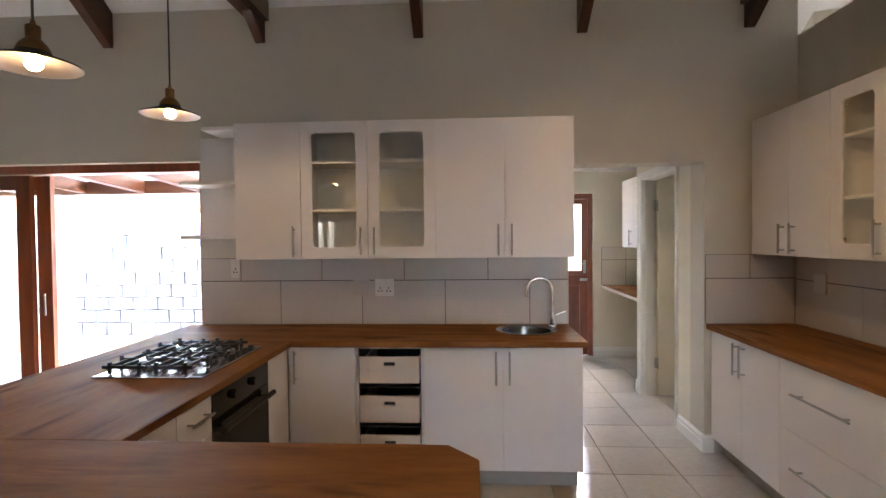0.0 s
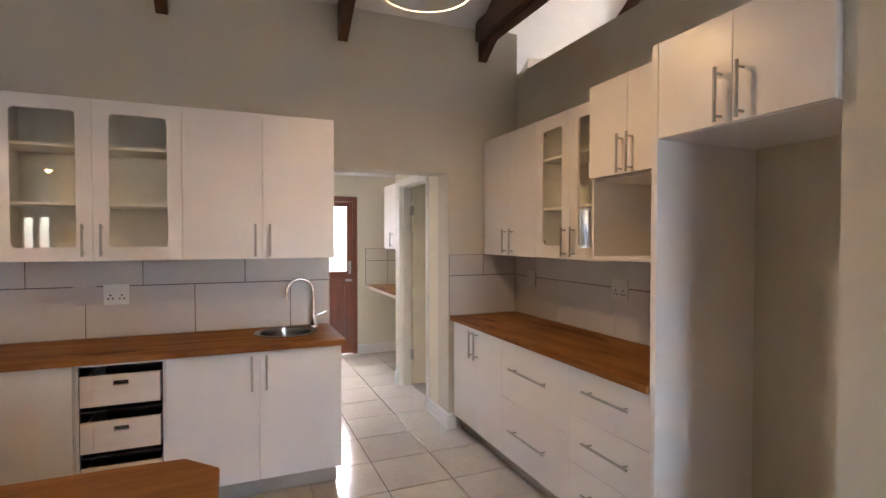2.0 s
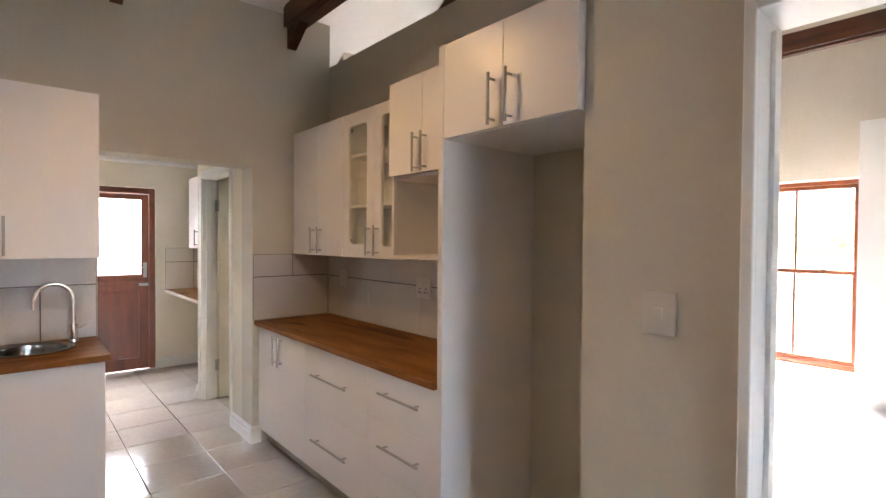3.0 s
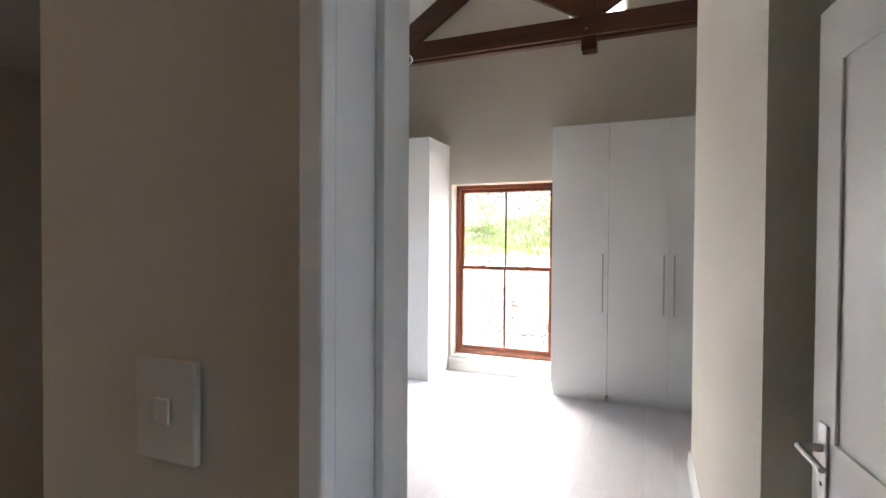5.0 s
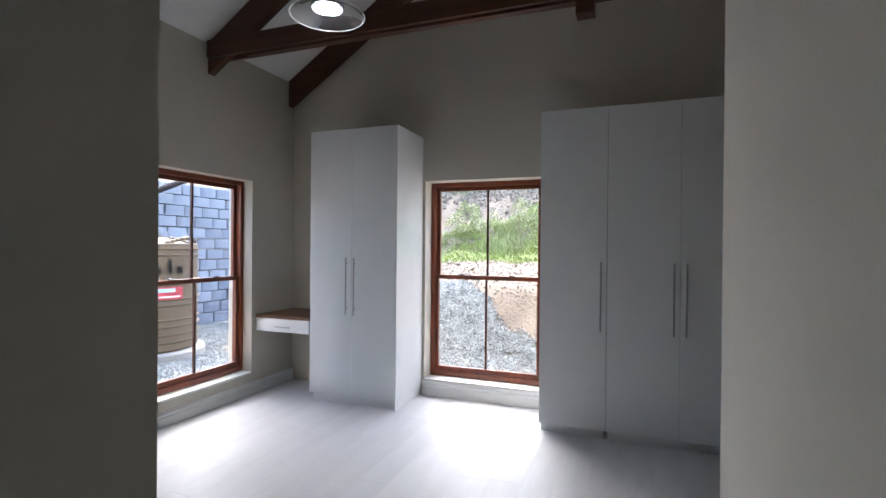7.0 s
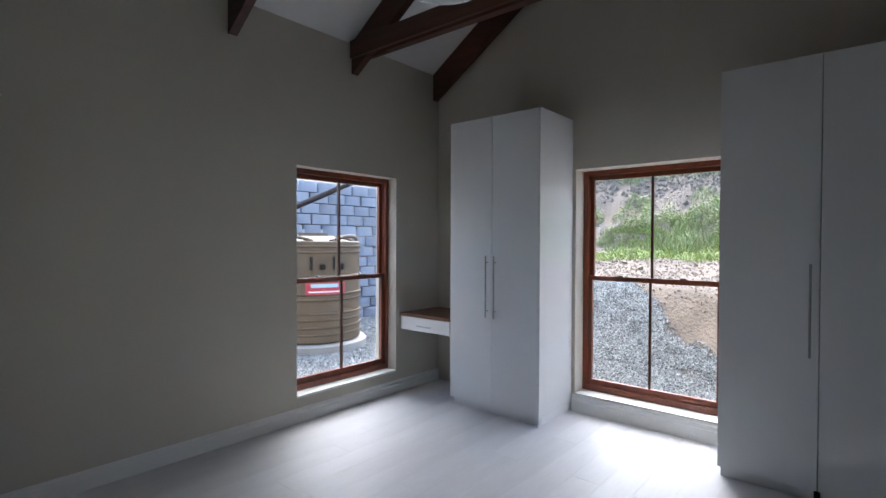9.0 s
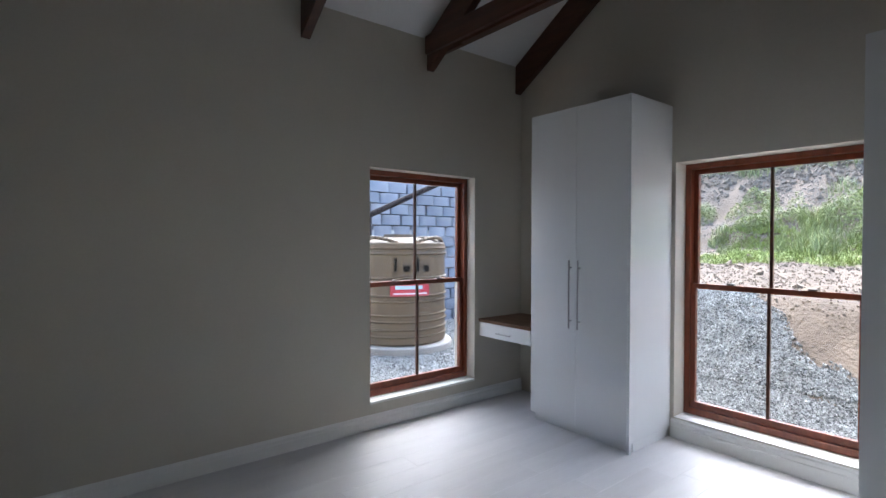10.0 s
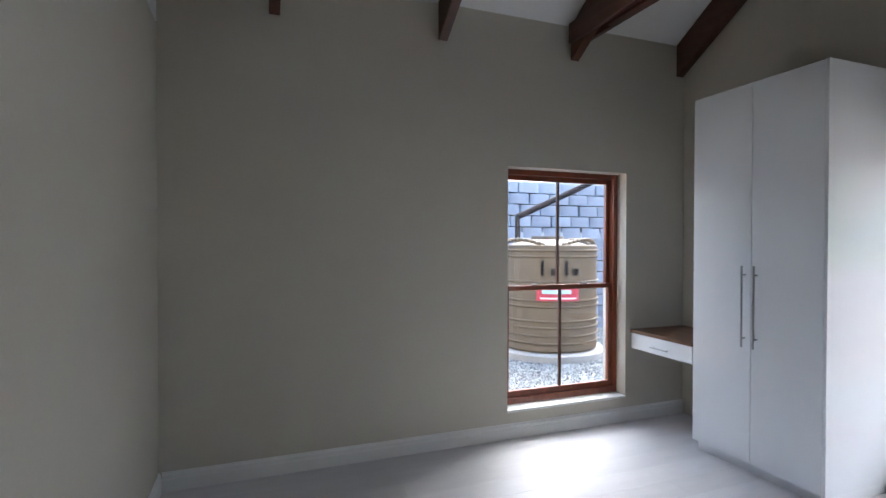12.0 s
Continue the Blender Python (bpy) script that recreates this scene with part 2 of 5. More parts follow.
def prism(outline, axis, a, b, bevel=0.0):
    """A flat outline drawn out from a to b along an axis (0 x, 1 y, 2 z)."""
    own = bmesh.new()
    def put(p, v):
        q = list(p)
        q.insert(axis, v)
        return own.verts.new(q)
    lo, hi = [put(p, a) for p in outline], [put(p, b) for p in outline]
    own.faces.new(lo)
    own.faces.new(hi[::-1])
    n = len(outline)
    for i in range(n):
        own.faces.new((lo[i], lo[(i + 1) % n], hi[(i + 1) % n], hi[i]))
    bmesh.ops.recalc_face_normals(own, faces=own.faces[:])
    if bevel:
        bmesh.ops.bevel(own, geom=own.edges[:], offset=bevel, segments=2, affect="EDGES", profile=0.5)
    return own


def holed(axis, t0, t1, u0, u1, z0, z1, holes):
    """A wall as one closed mesh: thickness t0..t1 along axis, with rectangular holes (ua, ub, za, zb)."""
    us = sorted({u0, u1, *[v for h in holes for v in h[:2]]})
    zs = sorted({z0, z1, *[v for h in holes for v in h[2:]]})
    own = bmesh.new()
    cache = {}
    def v(u, z, t):
        k = (round(u, 5), round(z, 5), t)
        if k not in cache:
            cache[k] = own.verts.new((t, u, z) if axis == 0 else (u, t, z))
        return cache[k]
    def solid(i, j):
        if not (0 <= i < len(us) - 1 and 0 <= j < len(zs) - 1):
            return False
        cu, cz = (us[i] + us[i + 1]) / 2, (zs[j] + zs[j + 1]) / 2
        return not any(h[0] < cu < h[1] and h[2] < cz < h[3] for h in holes)
    for i in range(len(us) - 1):
        for j in range(len(zs) - 1):
            if not solid(i, j):
                continue
            a, b, c, d = us[i], us[i + 1], zs[j], zs[j + 1]
            for t in (t0, t1):
                own.faces.new((v(a, c, t), v(b, c, t), v(b, d, t), v(a, d, t)))
            for (di, dj), (p, q) in {(-1, 0): ((a, c), (a, d)), (1, 0): ((b, c), (b, d)), (0, -1): ((a, c), (b, c)), (0, 1): ((a, d), (b, d))}.items():
                if not solid(i + di, j + dj):
                    own.faces.new((v(*p, t0), v(*q, t0), v(*q, t1), v(*p, t1)))
    bmesh.ops.recalc_face_normals(own, faces=own.faces[:])
    return own


def mesh_of(name, bm):
    for e in bm.edges:
        if len(e.link_faces) == 2 and e.calc_face_angle(0) > 0.6:
            e.smooth = False
    me = bpy.data.meshes.new(name)
    bm.to_mesh(me)
    bm.free()
    return me


def part(name, bm, material, parent, label=""):
    ob = new(name, mesh_of(name, bm))
    ob.data.materials.append(material)
    ob.parent = parent
    return tagged(ob, label)


def thing(name, m, label, category, group="", kind=""):
    ob = new(name)
    ob.matrix_world = m
    ob.empty_display_size = 0.1
    return tagged(ob, label, category, group, kind)


def solo(name, bm, material, label, category, group="", kind=""):
    ob = new(name, mesh_of(name, bm))
    ob.data.materials.append(material)
    return tagged(ob, label, category, group, kind)


def struct(name, bm, material, label, category="wall"):
    return solo(name, bm, material, label, category, "", "structure")


def piece(name, me, material, parent, at):
    ob = new(name, me)
    if not me.materials:
        me.materials.append(material)
    ob.parent = parent
    ob.location = at
    return ob


# ---- the shell ----
EAVE, RIDGE_Y, RIDGE_Z, PITCH = 3.31, -3.08, 5.47, 0.658
SOUTH = -6.36
def drop(x):
    """The roof lies a little lower over the kitchen than over the bedroom."""
    return -0.25 * min(max((2.08 - x) / 2.38, 0), 1)

def under_roof(bm, x):
    """Cuts off what rises above the two roof planes, as they lie at x."""
    for sy in (1, -1):
        no = Vector((0, PITCH * sy, 1))
        bmesh.ops.bisect_plane(bm, geom=bm.verts[:] + bm.edges[:] + bm.faces[:], plane_co=(0, RIDGE_Y, RIDGE_Z + 0.02 + drop(x)), plane_no=no, clear_outer=True)
    return bm

def slope_sheet(y0, up, thick, x0, x1):
    """One slope of the roof from the eave line y0 to the ridge, raised by up."""
    bm = bmesh.new()
    dy = abs(y0 - RIDGE_Y)
    rings = []
    for x in (x0, -0.3, 2.08, x1):
        z = RIDGE_Z + up + drop(x)
        rings.append([bm.verts.new(p) for p in ((x, y0, z - dy * PITCH), (x, RIDGE_Y, z), (x, RIDGE_Y, z + thick), (x, y0, z + thick - dy * PITCH))])
    for a, b in zip(rings, rings[1:]):
        for i in range(4):
            bm.faces.new((a[i], a[(i + 1) % 4], b[(i + 1) % 4], b[i]))
    bm.faces.new(rings[0])
    bm.faces.new(rings[-1][::-1])
    bmesh.ops.recalc_face_normals(bm, faces=bm.faces[:])
    return bm

wall_north = struct("wall_north", under_roof(holed(1, 0, 0.22, -9.2, 0.0, 0, 3.5, [(-6.45, -4.22, 0, 2.10), (-1.555, -0.62, 0, 2.03)]), -1), PLASTER,
                    "warm grey plastered kitchen wall with two openings")
wall_pier = struct("wall_pier", box((-0.62, 0.2201, 0), (-0.002, 0.42, 2.39)), CREAM, "cream plastered pier beside the scullery opening")
wall_partition = struct("wall_partition", box((0.0, -2.750, 0), (0.235, 0.42, 2.88)), PLASTER, "warm grey half-height partition behind the kitchen cabinets")
wall_niche = struct("wall_niche", box((-0.418, -2.86, 0), (0.235, -2.752, 2.88)), PLASTER, "plastered side wall of the fridge niche")
wall_door = struct("wall_door", holed(0, -0.56, -0.42, -6.36, -2.752, 0, 2.88, [(-4.085, -3.228, 0, 2.078)]), PLASTER, "plastered wall with a bedroom doorway")
wall_bed_north = struct("wall_bed_north", under_roof(holed(1, 0.2, 0.50, 0.237, 4.44, 0, 3.5, [(2.65, 3.797, 0.20, 2.14)]), 4), PLASTER, "warm grey plastered bedroom wall with a low window")
wall_bed_east = struct("wall_bed_east", under_roof(holed(0, 4.442, 4.70, SOUTH - 0.2, 0.50, 0, 5.6, [(-2.60, -1.42, 0.16, 2.155), (-3.32, -2.74, 3.80, 4.75)]), 4), PLASTER,
                       "warm grey plastered gable wall with a window")
wall_store_north = struct("wall_store_north", box((0.517, -3.95, 0), (2.66, -3.82, 4.4)), PLASTER, "plastered passage wall, daylit")
wall_store_west = struct("wall_store_west", box((0.517, SOUTH, 0), (0.65, -3.952, 2.88)), PLASTER, "plastered wall end beside the open door")
wall_store_east = struct("wall_store_east", box((2.53, SOUTH, 0), (2.66, -3.952, 3.3)), PLASTER, "plastered wall facing the wardrobes")
wall_lobby_south = struct("wall_lobby_south", box((-0.418, -4.30, 0), (0.515, -4.18, 2.88)), PLASTER, "plastered wall behind the open door")
# Both openings lie out of view; the wide one is added to light the kitchen.
wall_south = struct("wall_south", under_roof(holed(1, SOUTH - 0.2, SOUTH, -9.2, -0.42, 0, 3.5, [(-5.2, -4.75, 0.9, 1.9), (-1.65, -0.65, 0.15, 2.25)]), -1), PLASTER, "plastered living room wall with two assumed, unseen window openings")
wall_bed_south = struct("wall_bed_south", under_roof(box((-0.418, SOUTH - 0.2, 0), (4.44, SOUTH, 3.5)), 2), PLASTER, "plastered bedroom wall")
wall_west = struct("wall_west", under_roof(holed(0, -9.4, -9.202, SOUTH - 0.2, 0.22, 0, 5.6, []), -9), PLASTER, "plastered gable wall of the living room")

struct("ceiling_north", slope_sheet(0.42, 0.0, 0.03, -9.4, 4.7), CEIL, "white sloping board ceiling", "ceiling")
struct("ceiling_south", slope_sheet(SOUTH - 0.22, 0.0, 0.03, -9.4, 4.7), CEIL, "white sloping board ceiling", "ceiling")
struct("roof_north", slope_sheet(0.75, 0.05, 0.10, -9.8, 5.1), ROOFING, "grey sheet roof slope", "roof")
struct("roof_south", slope_sheet(SOUTH - 0.6, 0.05, 0.10, -9.8, 5.1), ROOFING, "grey sheet roof slope", "roof")

floor = struct("floor", box((-9.4, SOUTH - 0.2, -0.12), (-0.42, 0.22, -0.012)), FGROUT, "grey-beige tiled floor with pale joints", "floor")
floor_scullery = struct("floor_scullery", box((-2.6, 0.222, -0.12), (1.0, 3.05, -0.012)), FGROUT, "grey-beige tiled scullery floor", "floor")
floor_bedroom = struct("floor_bedroom", box((-0.418, SOUTH - 0.2, -0.12), (4.70, 0.42, -0.012)), FGROUT, "limed plank floor", "floor")


def skirting(name, p0, p1, n, h=0.15, t=0.018, mat=None):
    """A moulded skirting board from p0 to p1 on the floor; n points into the room."""
    p0, p1, n = Vector((*p0, 0)), Vector((*p1, 0)), Vector((*n, 0))
    prof = [(0, 0), (t, 0), (t, h * 0.62), (t * 0.75, h * 0.66), (t * 0.75, h * 0.86), (t * 0.35, h * 0.93), (t * 0.3, h), (0, h)]
    own = bmesh.new()
    ends = [[own.verts.new(p + n * (u + 0.001) + Vector((0, 0, z))) for u, z in prof] for p in (p0, p1)]
    k = len(prof)
    for i in range(k):
        own.faces.new((ends[0][i], ends[0][(i + 1) % k], ends[1][(i + 1) % k], ends[1][i]))
    own.faces.new(ends[0]); own.faces.new(ends[1])
    bmesh.ops.recalc_face_normals(own, faces=own.faces[:])
    return struct(name, own, mat or WHITE, "white moulded skirting board", "skirting")

skirting("baseboard_bed_north", (0.255, 0.2), (4.44, 0.2), (0, -1), 0.118)
skirting("baseboard_bed_west", (0.235, 0.2), (0.235, -2.86), (1, 0), 0.118)
skirting("baseboard_bed_east", (4.442, -1.40), (4.442, -2.68), (-1, 0), 0.15)
skirting("baseboard_passage", (0.515, -3.82), (2.68, -3.82), (0, 1), 0.12)
skirting("baseboard_passage_end", (2.66, -3.82), (2.66, -6.2), (1, 0), 0.12)
skirting("baseboard_niche", (0.235, -2.86), (-0.4, -2.86), (0, -1), 0.12)
skirting("baseboard_opening_return", (-0.62, 0.0), (-0.62, 0.42), (-1, 0), 0.12)
skirting("baseboard_opening", (-0.638, 0.0), (-0.56, 0.0), (0, -1), 0.12)
skirting("baseboard_switch_wall", (-0.56, -2.75), (-0.56, -3.18), (-1, 0), 0.12)

# ---- roof timbers ----
def rafter_outline(half, x):
    """Rafter from the north wall (half 1) or the south wall (half -1) to the ridge."""
    f = (lambda y: y) if half == 1 else (lambda y: 2 * RIDGE_Y - y)
    ye, zt = (0.195, 3.03) if x > 0.5 else (-0.004, 2.935)
    up = RIDGE_Z + drop(x) - 0.004
    pts = [(ye - 0.012, zt), (RIDGE_Y, zt + (ye - 0.012 - RIDGE_Y) * PITCH), (RIDGE_Y, up), (ye, up - (ye - RIDGE_Y) * PITCH), (ye, zt + 0.004)]
    return [(f(y), z) for y, z in pts]

def rafter_pair(x, w=0.07):
    t = thing("rafter_pair", pose(x, 0, 3.0), "dark red-brown stained timber rafters under the white ceiling", "rafter", "roof rafters")
    for half in (1, -1):
        bm = prism([(y, z - 3.0) for y, z in rafter_outline(half, x)], 0, -w / 2, w / 2, 0.004)
        part("rafter", bm, TIMBER, t)
    return t

def truss(x):
    t = thing("roof_truss", pose(x, 0, 3.0), "dark red-brown stained timber truss with tie beam and king post", "roof truss", "roof trusses")
    ye, z0 = (0.17, 0.160) if x > 0.5 else (-0.03, 0.085)
    for half in (1, -1):
        part("rafter", prism([(y, z - 3.0) for y, z in rafter_outline(half, x)], 0, -0.035, 0.035, 0.004), TIMBER, t)
    part("tie_beam", box((-0.075, 2 * RIDGE_Y - ye, z0), (-0.037, ye, z0 + 0.155), 0.004), TIMBER, t)
    part("tie_beam", box((0.037, 2 * RIDGE_Y - ye, z0), (0.075, ye, z0 + 0.155), 0.004), TIMBER, t)
    part("tie_moulding", box((-0.036, 2 * RIDGE_Y + 0.1, z0 - 0.02), (0.036, -0.25, z0 + 0.025), 0.004), TIMBER, t)
    part("king_post", box((-0.06, RIDGE_Y - 0.06, 0.05), (0.06, RIDGE_Y + 0.06, RIDGE_Z + drop(x) - 3.1), 0.004), TIMBER, t)
    for s in (1, -1):
        part("strut", prism([(RIDGE_Y + s * 0.06, 0.32), (RIDGE_Y + s * 0.06, 0.48), (RIDGE_Y + s * 1.25, 1.18), (RIDGE_Y + s * 1.32, 1.05)], 0, -0.033, 0.033, 0.004), TIMBER, t)
        part("bolt", rod((-0.082, RIDGE_Y + s * 0.02, 0.21), (-0.074, RIDGE_Y + s * 0.02, 0.21), 0.014), STEEL, t) if s == 1 else None
    return t

for x in (3.255, -0.325, -3.745):
    truss(x)
first = rafter_pair(2.10)
copy_thing(first, pose(4.375, 0, 3.0))
rafter_pair(0.92)
first = rafter_pair(-1.455)
for x in (-2.60, -4.885, -6.03, -7.17, -8.31):
    copy_thing(first, pose(x, 0, 3.0))
part("ridge_beam", box((-9.2, RIDGE_Y - 0.03, RIDGE_Z - 0.56), (4.44, RIDGE_Y + 0.03, RIDGE_Z - 0.30)), TIMBER_X, None)
tagged(bpy.data.objects["ridge_beam"], "dark timber ridge beam along the roof", "ridge beam", kind="structure")


# ---- joinery helpers ----
def bar_handle(parent, p, length, upright=True, out=-0.035):
    """Round bar handle on two pegs; p is its middle on the door's face, which looks to -y."""
    h = length / 2
    x, y, z = p
    a, b = ((x, y + out, z - h), (x, y + out, z + h)) if upright else ((x - h, y + out, z), (x + h, y + out, z))
    bm = rod(a, b, 0.0065)
    for s in (-0.78, 0.78):
        q = (x, y, z + s * h) if upright else (x + s * h, y, z)
        rod(q, (q[0], q[1] + out, q[2]), 0.005, seg=10, bm=bm)
    return part("handle", bm, BRUSHED, parent, "brushed steel bar handle")


def carcass(t, w, d, z0, z1, th=0.016, mat=None, back=True, shelves=(), top=True):
    """Sides, top, bottom, back and shelves of a cabinet whose front edge lies at y = 0.02."""
    m = mat or MELAMINE
    for x in (0.0005, w - th - 0.0005):
        part("side_panel", box((x, 0.02, z0), (x + th, d, z1), 0.001), m, t)
    if top:
        part("top_panel", box((th, 0.021, z1 - th), (w - th, d, z1 - 0.001)), m, t)
    part("bottom_panel", box((th, 0.021, z0 + 0.001), (w - th, d, z0 + th)), m, t)
    if back:
        part("back_panel", box((th, d - 0.008, z0 + th), (w - th, d - 0.001, z1 - th)), INSIDE, t)
    for z in shelves:
        part("shelf", box((th, 0.03, z), (w - th, d - 0.009, z + th), 0.001), m, t)


def slab_door(t, x0, x1, z0, z1, handle=None, hl=0.16, mat=None, upright=True):
    d = part("door" if upright else "drawer_front", box((x0 + 0.0015, 0.0, z0 + 0.0015), (x1 - 0.0015, 0.018, z1 - 0.0015), 0.0015), mat or MELAMINE, t)
    if handle:
        bar_handle(d, (handle[0], 0, handle[1]), hl, upright)
    return d


def glass_door(t, x0, x1, z0, z1, handle, hl=0.18, rail=0.078):
    bm = holed(1, 0.0, 0.018, x0 + 0.0015, x1 - 0.0015, z0 + 0.0015, z1 - 0.0015, [(x0 + rail, x1 - rail, z0 + rail, z1 - rail)])
    bmesh.ops.bevel(bm, geom=[e for e in bm.edges if e.is_manifold and e.calc_face_angle(0) > 1], offset=0.002, segments=1, affect="EDGES")
    r = 0.026
    for cx, sx in ((x0 + rail, 1), (x1 - rail, -1)):
        for cz, sz in ((z0 + rail, 1), (z1 - rail, -1)):
            arc = [(cx + sx * r * (1 - math.sin(a)), cz + sz * r * (1 - math.cos(a))) for a in [k * math.pi / 12 for k in range(7)]]
            merge(bm, prism([(cx - sx * 0.003, cz - sz * 0.003)] + [(cx + sx * r, cz - sz * 0.003)] + arc + [(cx - sx * 0.003, cz + sz * r)], 1, 0.001, 0.017))
    d = part("glazed_door", bm, MELAMINE, t, "white framed door with a clear glass pane")
    g = part("pane", box((x0 + rail - 0.006, 0.007, z0 + rail - 0.006), (x1 - rail + 0.006, 0.011, z1 - rail + 0.006)), CABGLASS, d, "clear glass pane")
    g.visible_shadow = False
    bar_handle(d, (handle[0], 0, handle[1]), hl)
    for z in (z0 + 0.1, z1 - 0.1):
        inner = x1 - rail + 0.012 if handle[0] < (x0 + x1) / 2 else x0 + rail - 0.03
        part("hinge", rod((inner + 0.01, 0.0185, z), (inner + 0.01, 0.034, z), 0.017), STEEL, d)
    return d


# ---- kitchen: units on the north wall ----
UZ0, UZ1 = 1.387, 2.292
up1 = thing("wall_cabinet", pose(-3.805, -0.33, 0), "white single-door wall cabinet above the tiled splashback", "cabinet", "kitchen wall cabinets")
carcass(up1, 0.446, 0.329, UZ0, UZ1)
slab_door(up1, 0, 0.446, UZ0, UZ1, (0.40, 1.505), 0.20)
up2 = thing("wall_cabinet", pose(-3.359, -0.33, 0), "white wall cabinet with two glazed doors, empty shelves", "cabinet", "kitchen wall cabinets")
carcass(up2, 0.891, 0.329, UZ0, UZ1, shelves=(1.70, 2.02))
glass_door(up2, 0, 0.4455, UZ0, UZ1, (0.402, 1.505))
glass_door(up2, 0.4455, 0.891, UZ0, UZ1, (0.489, 1.505))
up3 = thing("wall_cabinet", pose(-2.468, -0.33, 0), "white two-door wall cabinet above the sink", "cabinet", "kitchen wall cabinets")
carcass(up3, 0.890, 0.329, UZ0, UZ1)
slab_door(up3, 0, 0.445, UZ0, UZ1, (0.402, 1.505), 0.20)
slab_door(up3, 0.445, 0.890, UZ0, UZ1, (0.488, 1.505), 0.20)

shelf_unit = thing("corner_shelf", pose(-3.806, 0, 0), "white open end shelves fixed beside the wall cabinet", "shelf")
def end_shelf(z):
    far = -0.25 if z > 2.2 else -0.412
    return box((far, -0.27, z), (-0.001, -0.003, z + 0.025), 0.003)
for z in (1.528, 1.896, 2.262):
    part("shelf", end_shelf(z), MELAMINE, shelf_unit)
part("back_panel", box((-0.40, -0.0115, 1.554), (-0.002, -0.0035, 2.261)), MELAMINE, shelf_unit)

# base units on the north wall
BZ0, BZ1 = 0.115, 0.864
def plinth(t, w, y=0.075, z1=0.113):
    part("plinth", box((0.001, y, 0.0), (w - 0.001, y + 0.016, z1)), PLINTH, t, "grey plinth board")

b_corner = thing("base_cabinet", pose(-3.352, -0.59, 0), "white corner base cabinet with one door", "cabinet", "kitchen base cabinets")
carcass(b_corner, 0.402, 0.585, BZ0, BZ1)
slab_door(b_corner, -0.011, 0.398, BZ0, BZ1, (0.035, 0.745), 0.20)
plinth(b_corner, 0.402)

rack = thing("crate_rack", pose(-2.949, -0.59, 0), "white open rack holding limed wood crate drawers", "drawer rack")
carcass(rack, 0.414, 0.585, BZ0, BZ1, mat=MELAMINE)
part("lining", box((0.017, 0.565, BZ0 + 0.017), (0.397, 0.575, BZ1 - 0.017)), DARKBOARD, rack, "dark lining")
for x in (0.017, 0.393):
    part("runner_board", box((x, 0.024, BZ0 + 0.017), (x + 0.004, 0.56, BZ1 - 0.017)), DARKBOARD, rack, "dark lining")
for z0 in (0.645, 0.405, 0.165):
    z1 = z0 + 0.158
    d = part("crate_drawer", holed(1, -0.004, 0.018, 0.026, 0.388, z0, z1, [(0.172, 0.242, z1 - 0.056, z1 - 0.030)]), PALEWOOD, rack, "limed wood crate with a slot grip")
    # Black block behind the grip hole stands in for the shade inside.
    part("slot", box((0.168, 0.0185, z1 - 0.060), (0.246, 0.030, z1 - 0.026)), DARKPLASTIC, d, "black backing for the shade in the grip slot")
    part("side_panel", box((0.028, 0.019, z0 + 0.004), (0.040, 0.50, z1 - 0.03)), PALEWOOD, d)
    part("side_panel", box((0.374, 0.019, z0 + 0.004), (0.386, 0.50, z1 - 0.03)), PALEWOOD, d)
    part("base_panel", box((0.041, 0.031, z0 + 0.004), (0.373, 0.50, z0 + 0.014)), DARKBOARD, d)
    for xa in (0.026, 0.328):
        part("corner_batten", box((xa + 0.002, -0.009, z0 + 0.002), (xa + 0.058, -0.0045, z1 - 0.002), 0.001), PALEWOOD, d)
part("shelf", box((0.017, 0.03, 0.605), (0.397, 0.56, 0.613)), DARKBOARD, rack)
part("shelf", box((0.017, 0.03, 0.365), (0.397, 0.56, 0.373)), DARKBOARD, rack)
plinth(rack, 0.414)

b_sink = thing("base_cabinet", pose(-2.534, -0.59, 0), "white two-door base cabinet under the sink", "cabinet", "kitchen base cabinets")
carcass(b_sink, 0.949, 0.585, BZ0, BZ1, top=False)
slab_door(b_sink, 0, 0.4745, BZ0, BZ1, (0.435, 0.745), 0.20)
slab_door(b_sink, 0.4745, 0.949, BZ0, BZ1, (0.514, 0.745), 0.20)
plinth(b_sink, 0.93)
part("plinth", box((0.914, 0.092, 0.0), (0.93, 0.58, 0.113)), PLINTH, b_sink, "grey plinth board")

# run under the hob, facing east
def east(y, x=-3.365):
    return pose(x, y, 0, 0, 0, 90)
b_fill = thing("filler_panel", east(-0.886), "white filler panel beside the oven", "panel")
part("panel", box((0, 0, BZ0), (0.288, 0.018, BZ1), 0.001), MELAMINE, b_fill)
part("plinth", box((0, 0.06, 0), (0.34, 0.076, 0.113)), PLINTH, b_fill)
oven = thing("built_in_oven", east(-1.493), "black glass built-in oven under the hob", "oven")
part("body", box((0.004, 0.025, 0.12), (0.600, 0.55, 0.862)), DARKPLASTIC, oven)
part("oven_door", box((0.003, 0.0, 0.135), (0.601, 0.024, 0.735), 0.003), BLACKGLASS, oven, "black glass oven door")
part("control_panel", box((0.003, 0.0, 0.738), (0.601, 0.024, 0.862), 0.002), BLACKGLASS, oven, "black glass control panel")
bm = rod((0.03, -0.042, 0.69), (0.574, -0.042, 0.69), 0.014)
for x in (0.09, 0.514):
    rod((x, 0, 0.69), (x, -0.04, 0.69), 0.007, bm=bm)
part("handle", bm, DARKPLASTIC, oven, "thick black bar handle")
for x in (0.19, 0.40):
    part("knob", rod((x, 0, 0.80), (x, -0.020, 0.80), 0.021, 0.018, 24), BLACKGLASS, oven, "black knob")
plinth(oven, 0.604)
